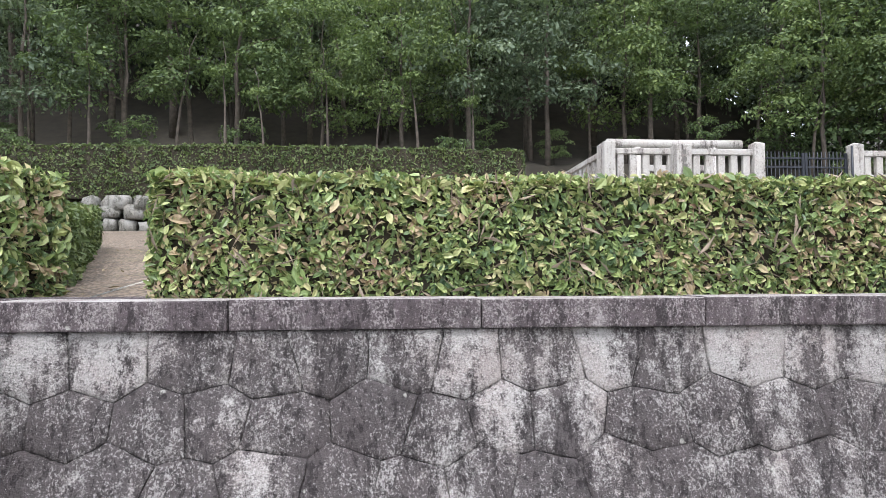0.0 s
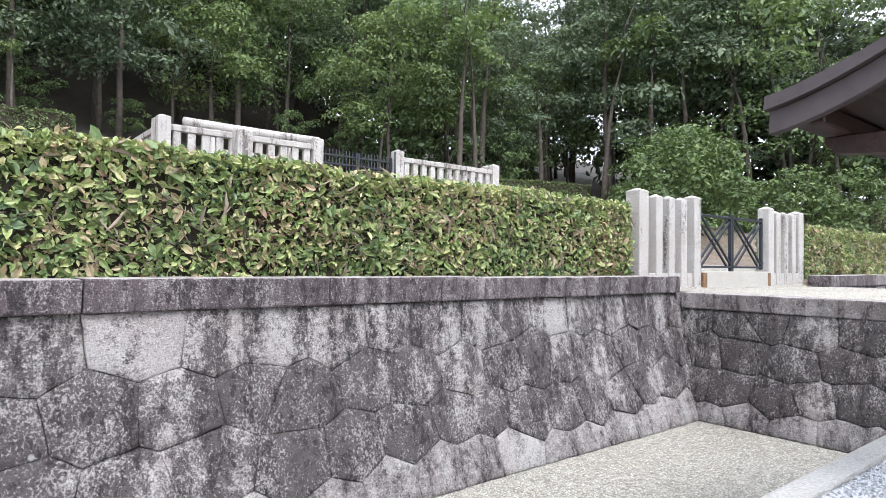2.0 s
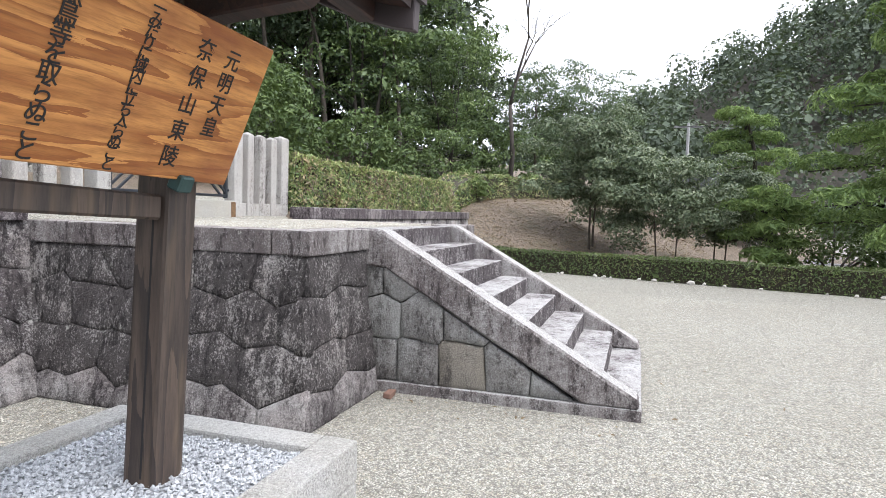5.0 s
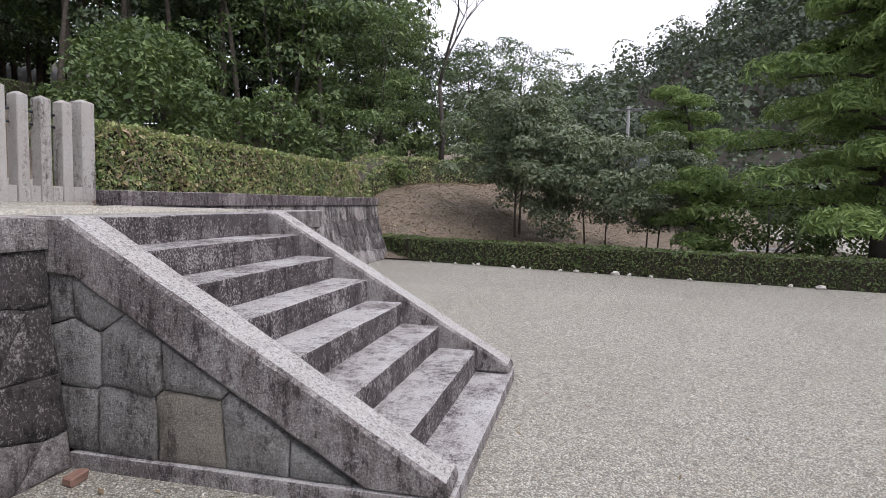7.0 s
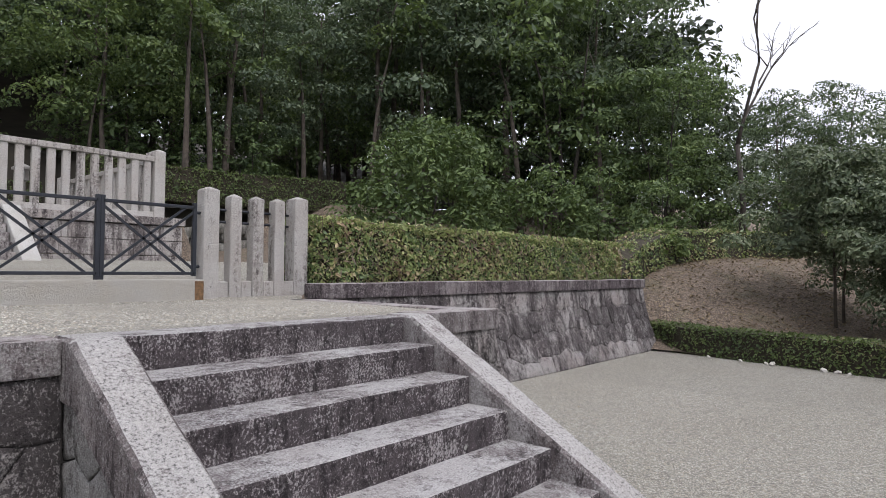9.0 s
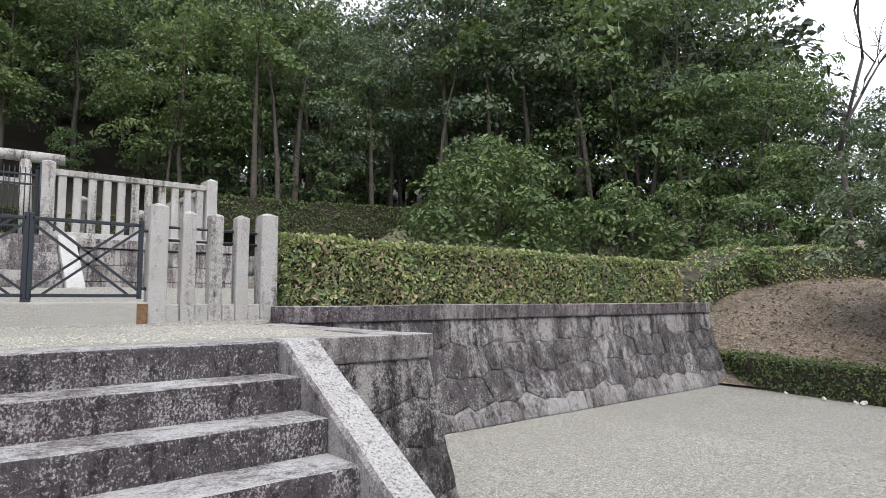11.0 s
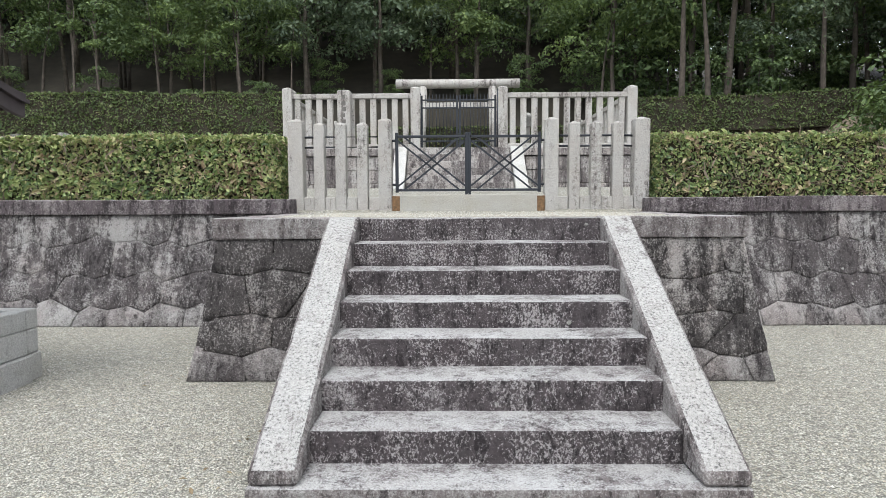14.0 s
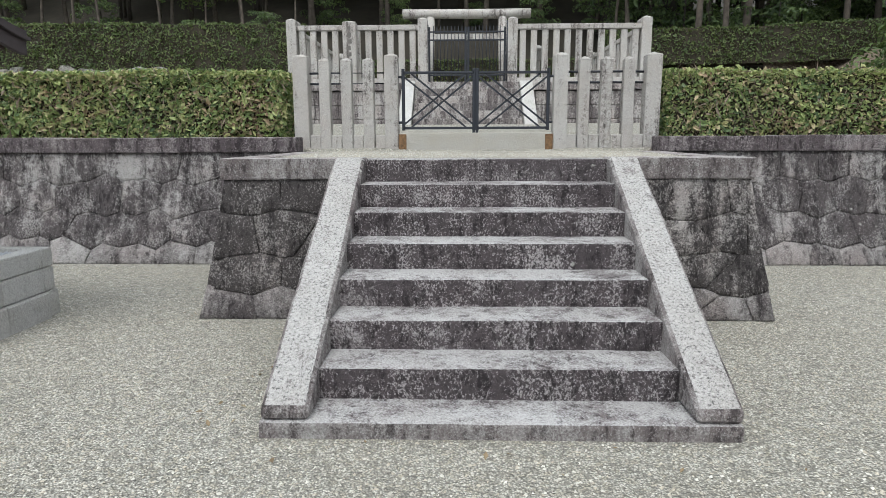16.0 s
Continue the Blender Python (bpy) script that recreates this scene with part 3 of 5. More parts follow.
core = prism([(PX0 + 0.03, -0.1), (PX1 - 0.03, -0.1), (PX1 - 0.03, TOP - 0.2), (PX0 + 0.03, TOP - 0.2)], PY + 0.03, 4.3, 1, 0)
landing = part("landing_core", core, M_MORTAR)
tagged(landing, "solid core of the stair landing", "landing", kind="structure")
LT = 1.15
for nm, sg, xw, sd in (("landing_wall_west", -1, PX0, 11), ("landing_wall_east", 1, PX1, 12)):
    pts = [(xw + sg * (flare(h, 0.24) - 0.028), h) for h in (-0.1, 0, 0.3, 0.6, 0.9, LT)] + [(xw - sg * 0.1, LT), (xw - sg * 0.1, -0.1)]
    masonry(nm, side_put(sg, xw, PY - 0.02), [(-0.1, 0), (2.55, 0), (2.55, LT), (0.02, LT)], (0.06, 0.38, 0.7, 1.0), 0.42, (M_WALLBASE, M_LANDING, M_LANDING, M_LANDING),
            "dark lichen-stained side of the stair landing", sd, prism(pts, PY + 0.02, 4.1, 1, 0), 1.5)
for nm, x0, x1, sd in (("landing_wall_front_west", PX0 - 0.0, 9.26, 13), ("landing_wall_front_east", 11.66, PX1, 14)):
    pts = [(PY - flare(h, 0.13) + 0.028, h) for h in (-0.1, 0, 0.3, 0.6, 0.9, LT)] + [(PY + 0.1, LT), (PY + 0.1, -0.1)]
    L = x1 - x0
    lo, hi = (-0.22, L) if sd == 13 else (0, L + 0.22)
    shape = [(lo, 0), (hi, 0), (L, LT), (0, LT)] if sd == 14 else [(lo, 0), (L, 0), (L, LT), (0, LT)]
    def put_front(s, h, out, x0=x0):
        return Vector((x0 + s, PY - flare(h, 0.13) - out, h))
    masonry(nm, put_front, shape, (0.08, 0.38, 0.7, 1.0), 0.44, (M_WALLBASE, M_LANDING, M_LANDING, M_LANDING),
            "granite front of the landing beside the stairs", sd, prism(pts, x0 + 0.02, x1 - 0.02, 0, 0), 2.2)


def coping_run(name, a, b, across, z0, z1, seed, label, along=0, material=None):
    """Coping stones laid end to end from a to b; across: the two edges on the other axis."""
    rnd = random.Random(seed)
    run = thing(name, 0, 0, 0, label, "coping", kind="structure")
    p = a
    while p < b - 0.05:
        q = min(b, p + rnd.uniform(1.35, 1.75))
        if b - q < 0.6:
            q = b
        d = rnd.uniform(-0.005, 0.005)
        if along == 0:
            bm = soft_box(p + 0.003, q - 0.003, across[0] + d, across[1], z0, z1 + d, 0.014, segs=2)
        else:
            bm = soft_box(across[0] + d, across[1] + d, p + 0.003, q - 0.003, z0, z1 + d, 0.014, segs=2)
        bmesh.ops.subdivide_edges(bm, edges=[e for e in bm.edges if e.calc_length() > 0.8], cuts=7)
        rough_up(bm, 0.004, 5)
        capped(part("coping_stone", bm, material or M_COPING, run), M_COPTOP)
        p = q
    return run


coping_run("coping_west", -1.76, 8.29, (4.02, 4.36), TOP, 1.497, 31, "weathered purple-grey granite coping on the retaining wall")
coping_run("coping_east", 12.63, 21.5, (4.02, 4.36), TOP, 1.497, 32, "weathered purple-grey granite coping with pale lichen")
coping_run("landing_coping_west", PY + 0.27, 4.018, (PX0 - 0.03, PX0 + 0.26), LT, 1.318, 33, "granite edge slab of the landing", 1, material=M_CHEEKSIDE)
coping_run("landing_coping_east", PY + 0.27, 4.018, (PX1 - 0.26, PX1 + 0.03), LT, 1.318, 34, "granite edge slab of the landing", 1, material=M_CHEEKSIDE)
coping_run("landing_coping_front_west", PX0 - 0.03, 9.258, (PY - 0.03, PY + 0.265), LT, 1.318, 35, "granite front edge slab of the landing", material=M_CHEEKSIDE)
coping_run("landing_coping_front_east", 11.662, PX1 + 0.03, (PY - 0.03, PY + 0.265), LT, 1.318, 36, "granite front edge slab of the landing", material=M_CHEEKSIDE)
field("landing_gravel", PX0 + 0.262, PX1 - 0.262, PY + 0.1, 4.84, 0.3, lambda x, y: 1.3 + 0.02 * ease((y - 1.9) / 1.5), M_GRAVEL, "pale gravel surface of the stair landing", "ground", 0.006)
field("precinct_gravel", 3.0, 19.0, 4.3, 14.0, 0.5, lambda x, y: 1.3 if y < 4.8 else 1.465 + 0.042 * (y - 4.3), M_GRAVEL, "pale gravel path behind the iron gate", "ground", 0.01)

# ---- stairs ----
stairs = thing("stone_stairs", 10.46, 0.4, 0, "worn granite stairs of seven steps between sloping stone cheeks", "stairs", kind="structure")


def in_stairs(bm):
    bmesh.ops.translate(bm, verts=bm.verts, vec=(-10.46, -0.4, 0))
    return bm


def worn_slab(x0, x1, y0, y1, z0, z1, seed, amount=0.005):
    bm = soft_box(x0, x1, y0, y1, z0, z1, 0.016, segs=2)
    bmesh.ops.subdivide_edges(bm, edges=[e for e in bm.edges if e.calc_length() > 0.8], cuts=9)
    for v in bm.verts:
        v.co += amount * noise.noise_vector(v.co * 4 + Vector((seed, 0, 0)))
    return bm


RISE, RUN, Y0 = 0.175, 0.308, -0.328
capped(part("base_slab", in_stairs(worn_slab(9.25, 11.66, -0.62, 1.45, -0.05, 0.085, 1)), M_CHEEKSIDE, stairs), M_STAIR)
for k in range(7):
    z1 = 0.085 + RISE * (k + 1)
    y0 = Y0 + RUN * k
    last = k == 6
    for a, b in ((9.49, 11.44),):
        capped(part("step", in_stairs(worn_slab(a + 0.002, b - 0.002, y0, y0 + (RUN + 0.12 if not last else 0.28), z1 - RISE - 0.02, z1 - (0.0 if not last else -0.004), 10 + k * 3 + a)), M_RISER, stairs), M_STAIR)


def cheek(x0, x1):
    pts = [(-0.60, 0.083), (-0.60, 0.15), (1.46, 1.325), (1.72, 1.325), (1.72, 1.03), (1.40, 1.0), (-0.16, 0.11), (-0.2, 0.083)]
    bm = prism(pts, x0, x1, 0, 0.02)
    bmesh.ops.subdivide_edges(bm, edges=[e for e in bm.edges if e.calc_length() > 0.8], cuts=14)
    return in_stairs(rough_up(bm, 0.006, 9))


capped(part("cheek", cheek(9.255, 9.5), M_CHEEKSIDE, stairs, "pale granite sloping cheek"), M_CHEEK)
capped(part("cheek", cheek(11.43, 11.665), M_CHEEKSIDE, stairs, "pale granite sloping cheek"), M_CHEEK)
# masonry below the cheeks
for nm, xw, sg, sd in (("stair_side_west", 9.27, -1, 41), ("stair_side_east", 11.65, 1, 42)):
    rnd = random.Random(sd)
    tri = [(-0.12, 0.088), (1.62, 0.088), (1.62, 1.1), (1.40, 1.01)]
    side = part(nm, prism(tri, xw - sg * 0.22, xw - sg * 0.045, 0, 0), M_MORTAR)
    tagged(side, "fitted granite blocks filling the side of the stairs", "stair side", kind="structure")
    def put_side(s, h, out, xw=xw, sg=sg):
        return Vector((xw + sg * (out - 0.012), s, h))
    sds = [(y, h + rnd.uniform(-0.03, 0.03)) for h, ys in ((0.27, (0.75, 1.12, 1.46, 0.36, 0.02)), (0.62, (0.72, 1.08, 1.45)), (0.93, (1.3, 1.55))) for y in ys]
    for i, c in cells(sds, tri, 0.008):
        stone_piece(c, put_side, M_TANBLOCK if i == 0 else M_SIDEBLOCK, side, rnd, 0.012)

# ---- the gate and its stone fence ----
AX = 10.455


def pyramid_post(w, h, cap, bev=0.008, depth=None):
    d = depth or w
    bm = bmesh.new()
    a = [bm.verts.new((sx * w / 2, sy * d / 2, 0)) for sx, sy in ((-1, -1), (1, -1), (1, 1), (-1, 1))]
    b = [bm.verts.new((v.co.x, v.co.y, h - cap)) for v in a]
    c = [bm.verts.new((v.co.x * 0.12, v.co.y * 0.12, h)) for v in a]
    bm.faces.new(a[::-1])
    bm.faces.new(c)
    for p, q in ((a, b), (b, c)):
        for i in range(4):
            bm.faces.new((p[i], p[(i + 1) % 4], q[(i + 1) % 4], q[i]))
    bmesh.ops.bevel(bm, geom=list(bm.edges), offset=bev, segments=1, affect="EDGES")
    bmesh.ops.subdivide_edges(bm, edges=[e for e in bm.edges if e.calc_length() > 0.5], cuts=5)
    return rough_up(bm, 0.004, 4)


def bar(a, b, r, sides=8):
    return tube([a, b], [r, r], sides)


for side, sg in (("west", -1), ("east", 1)):
    fence = thing("stone_fence", AX + sg * 1.5, 4.53, 1.32, "pale granite post fence with two thin iron rails beside the gate", "fence", "gate fences")
    for off, w, h, y, z in ((1.055, 0.17, 1.2, 4.4, 0), (1.345, 0.135, 1.15, 4.4, 0), (1.62, 0.135, 1.15, 4.4, 0), (1.895, 0.135, 1.15, 4.4, 0), (2.2, 0.19, 1.2, 4.44, 0.0)):
        bm = pyramid_post(w, h, 0.035)
        bmesh.ops.translate(bm, verts=bm.verts, vec=(sg * (off - 1.5), y - 4.42, z))
        part("post", bm, M_POST, fence)
    for off in (1.2, 1.483, 1.758, 2.03):
        bm = soft_box(sg * (off - 1.5) - 0.066, sg * (off - 1.5) + 0.066, -0.08, 0.04, 0.0, 0.2, 0.008)
        part("foot_block", rough_up(bm, 0.003), M_POST, fence)
    for z in (0.84, 0.97):
        part("rail", tube([(sg * (1.0 - 1.5), 0.02, z), (sg * (1.9 - 1.5), 0.02, z), (sg * (2.2 - 1.5), 0.08, z)], [0.014] * 3, 8), M_IRON, fence)

sill = thing("gate_sill", AX, 4.5, 1.32, "long pale concrete sill under the iron gate with rusty ends", "sill")
part("sill_block", rough_up(soft_box(-0.96, 0.96, -0.1, 0.14, 0, 0.225, 0.012, segs=2), 0.003), M_SILL, sill)
for sg in (-1, 1):
    part("rusty_block", soft_box(sg * 0.915 - 0.05, sg * 0.915 + 0.05, -0.103, -0.04, 0.01, 0.21, 0.006), M_RUST, sill, "rust-stained end block")


def gate_leaf(sg):
    leaf = thing("gate_leaf", AX + sg * 0.465, 4.52, 1.575, "closed dark iron gate leaf with crossed double braces", "gate", "gate leaves")
    x0, x1, z1 = -0.445, 0.445, 0.76
    r = 0.022
    for nm, a, b in (("bottom_rail", (x0, z_ := 0.03), (x1, 0.03)), ("top_rail", (x0, 0.71), (x1, 0.71))):
        part(nm, soft_box(a[0], b[0], -r, r, a[1] - r * 0.7, a[1] + r * 0.7, 0.004), M_IRON, leaf)
    for x in (x0, x1):
        part("stile", soft_box(x - 0.02, x + 0.02, -r, r, 0.0, z1, 0.004), M_IRON, leaf)
    for a, b in (((x0, 0.07), (x1 - 0.1, 0.7)), ((x0 + 0.1, 0.04), (x1, 0.67)), ((x1, 0.07), (x0 + 0.1, 0.7)), ((x1 - 0.1, 0.04), (x0, 0.67))):
        d = Vector((b[0] - a[0], 0, b[1] - a[1]))
        bm = soft_box(-0.5, 0.5, -0.012, 0.012, -0.011, 0.011, 0)
        m = Matrix.Translation(((a[0] + b[0]) / 2, 0, (a[1] + b[1]) / 2)) @ Matrix.Rotation(-math.atan2(d.z, d.x), 4, "Y") @ Matrix.Diagonal((d.length, 1, 1, 1))
        bmesh.ops.transform(bm, matrix=m, verts=bm.verts)
        part("brace", bm, M_IRON, leaf)
    part("hinge", bar((sg * 0.46, 0, 0.1), (sg * 0.52, 0, 0.1), 0.016), M_IRON, leaf)
    part("hinge", bar((sg * 0.46, 0, 0.66), (sg * 0.52, 0, 0.66), 0.016), M_IRON, leaf)
    part("foot", soft_box(-sg * 0.445 - 0.018, -sg * 0.445 + 0.018, -0.018, 0.018, -0.03, 0.01, 0), M_IRON, leaf)


gate_leaf(-1)
gate_leaf(1)

# ---- the upper enclosure ----
UZ, UY = 2.98, 14.55
up_core = prism([(5.05, 1.5), (15.85, 1.5), (15.85, UZ - 0.2), (5.05, UZ - 0.2)], 14.28, 24.0, 1, 0)
upper = tagged(part("upper_terrace", up_core, M_MORTAR), "solid raised terrace of the upper enclosure", "terrace", kind="structure")
field("upper_gravel", 5.3, 15.6, 14.5, 24.0, 0.6, lambda x, y: UZ - 0.02, M_GRAVEL, "gravel floor of the upper enclosure", "ground", 0.01)
up_wall = thing("upper_wall", AX, 14.2, 1.7, "coursed pale granite block wall of the upper terrace, streaked black", "retaining wall", kind="structure")
urnd = random.Random(8)
for row in range(3):
    x = 5.0 + (row % 2) * 0.3
    while x < 15.9:
        w = urnd.uniform(0.6, 0.95)
        x1 = min(x + w, 15.9)
        z = 1.62 + row * 0.38
        part("block", rough_up(soft_box(x - AX + 0.004, x1 - AX - 0.004, -0.04 + urnd.uniform(-0.008, 0.008), 0.14, z - 1.7, z + 0.37 - 1.7, 0.012), 0.004), M_UPPER, up_wall)
        x = x1
coping_run("upper_coping", 4.95, 15.95, (14.1, 14.5), UZ - 0.2, UZ, 51, "pale granite coping of the upper terrace", material=M_UPPER)
ustairs = thing("upper_stairs", AX, 13.4, 1.72, "short granite stairs with white sloping cheeks up to the enclosure", "stairs", kind="structure")
for k in range(6):
    part("step", worn_slab(-1.42, 1.42, -0.62 + 0.25 * k, 0.72, -0.05 + 0.205 * k, 0.05 + 0.205 * (k + 1), k), M_UPPER, ustairs)
for sg in (-1, 1):
    pts = [(-0.95, -0.05), (-0.95, 0.1), (0.62, 1.3), (0.71, 1.3), (0.71, -0.05)]
    part("cheek", prism(pts, sg * 1.44, sg * 1.78, 0, 0.012), M_BOXSTONE, ustairs, "white granite cheek")


def upper_fence(name, p, q, n, label):
    """Granite fence from p to q: end posts, n slats, a top beam and a ground beam."""
    d = Vector((q[0] - p[0], q[1] - p[1], 0))
    L = d.length
    f = thing(name, p[0], p[1], UZ, label, "fence", "upper fences", rz=math.degrees(math.atan2(d.y, d.x)))
    for x in (0.0, L):
        bm = pyramid_post(0.27, 1.8, 0.06)
        bmesh.ops.translate(bm, verts=bm.verts, vec=(x, 0, 0))
        part("post", bm, M_POST, f)
    part("top_beam", rough_up(soft_box(0.13, L - 0.13, -0.09, 0.09, 1.46, 1.6, 0.012), 0.003), M_POST, f)
    part("ground_beam", soft_box(0.13, L - 0.13, -0.1, 0.1, 0.0, 0.16, 0.012), M_POST, f)
    for i in range(n):
        x = 0.13 + (L - 0.26) * (i + 0.5) / n
        bm = soft_box(x - 0.085, x + 0.085, -0.06, 0.06, 0.16, 1.46, 0.012)
        part("slat", rough_up(bm, 0.003), M_POST, f)
    for z in (1.63,):
        part("clasp", soft_box(L - 0.3, L + 0.16, -0.03, 0.03, z - 0.07, z - 0.03, 0.004), M_IRON, f)
    return f


upper_fence("upper_fence", (5.55, UY), (9.22, UY), 11, "pale granite slatted fence of the upper enclosure")
upper_fence("upper_fence", (11.72, UY), (15.4, UY), 11, "pale granite slatted fence of the upper enclosure")
upper_fence("upper_fence", (5.55, UY + 0.3), (5.55, 21.8), 18, "pale granite slatted side fence running back")
upper_fence("upper_fence", (15.4, UY + 0.3), (15.4, 21.8), 18, "pale granite slatted side fence running back")

pillar = thing("name_pillar", 7.22, UY - 0.24, UZ, "square granite name pillar with weathered carved characters", "pillar")
part("shaft", pyramid_post(0.36, 1.68, 0.05, 0.012), M_POST, pillar)
for k in range(6):
    part("carved_mark", soft_box(-0.06 + 0.02 * (k % 2), 0.07 - 0.015 * (k % 3), -0.184, -0.176, 0.55 + k * 0.17, 0.66 + k * 0.17, 0.0), M_MORTAR, pillar)

torii = thing("torii", 10.51, 21.8, UZ - 0.02, "large plain granite torii with a round crossbar, streaked dark", "torii")
for sg in (-1, 1):
    part("pillar", tube([(sg * 1.5, 0, 0), (sg * 1.4, 0, 3.15)], [0.2, 0.17], 16), M_POST, torii)
part("crossbar", tube([(-2.48, 0, 3.27), (-1.2, 0, 3.265), (0, 0, 3.26), (1.2, 0, 3.265), (2.48, 0, 3.27)], [0.185, 0.18, 0.18, 0.18, 0.185], 18), M_POST, torii)
part("tie_beam", soft_box(-1.42, 1.42, -0.07, 0.07, 2.3, 2.52, 0.012), M_POST, torii)

igate = thing("picket_gate", AX, UY + 0.05, UZ, "tall closed dark iron picket gate of the enclosure", "gate")
for sg in (-1, 1):
    for x in (0.04, 1.06):
        part("stile", soft_box(sg * x - 0.03, sg * x + 0.03, -0.03, 0.03, 0.02, 1.55, 0.004), M_IRON, igate)
    for z in (0.25, 1.2, 1.42):
        part("rail", soft_box(min(sg * 0.04, sg * 1.06), max(sg * 0.04, sg * 1.06), -0.018, 0.018, z - 0.02, z + 0.02, 0.003), M_IRON, igate)
    for i in range(9):
        x = sg * (0.14 + i * 0.1)
        part("picket", bar((x, 0, 0.05), (x, 0, 1.58), 0.012, 6), M_IRON, igate)
    part("side_post", bar((sg * 1.12, -0.15, 0), (sg * 1.12, -0.15, 1.7), 0.03, 8), M_IRON, igate)

lantern = thing("stone_lantern", 12.5, UY + 0.5, UZ, "small pale stone lantern inside the fence", "lantern")
part("lantern_shaft", soft_box(-0.07, 0.07, -0.07, 0.07, 0, 0.7, 0.01), M_POST, lantern)
part("lantern_box", soft_box(-0.12, 0.12, -0.12, 0.12, 0.7, 0.95, 0.01), M_BOXSTONE, lantern)
part("lantern_cap", pyramid_post(0.34, 0.16, 0.1), M_POST, lantern).location = (0, 0, 0.95)

# field-stone wall under the rear hedges
for nm, x0, x1, sd in (("rock_wall_west", -9.0, 5.0, 61), ("rock_wall_east", 15.9, 27.0, 62)):
    rr = random.Random(sd)
    rw = thing(nm, x0, 19.5, 2.9, "rough grey field-stone wall below the rear hedge", "rock wall", kind="structure")
    for row in range(3):
        x = x0 + rr.uniform(-0.2, 0.1)
        while x < x1:
            w = rr.uniform(0.45, 1.05)
            gz = min(land(x, 19.3), 3.2)
            bm = bmesh.new()
            bmesh.ops.create_icosphere(bm, subdivisions=2, radius=1.0)
            for v in bm.verts:
                v.co = Vector([math.copysign(abs(q) ** 0.6, q) for q in v.co]) * 0.8
            sx, sz = w * 0.57, rr.uniform(0.24, 0.34)
            for v in bm.verts:
                n = noise.noise(v.co * 1.6 + Vector((x, row, 0)))
                v.co = Vector((v.co.x * sx, v.co.y * 0.3, v.co.z * sz)) * (1 + 0.42 * n)
                v.co += Vector((x + w / 2 - x0, rr.uniform(-0.005, 0.005), gz - 2.9 + 0.14 + row * 0.36 + 0.06 * math.sin(x * 7.3 + row)))
            for f in bm.faces:
                f.smooth = True
            part("rock", bm, M_ROCK, rw)
            x += w
brick = thing("broken_brick", 9.12, 1.28, 0.0, "broken piece of red brick lying on the gravel", "brick")
part("lump", rough_up(soft_box(-0.06, 0.05, -0.035, 0.035, 0.0, 0.05, 0.008), 0.012, 14), M_BRICK, brick)


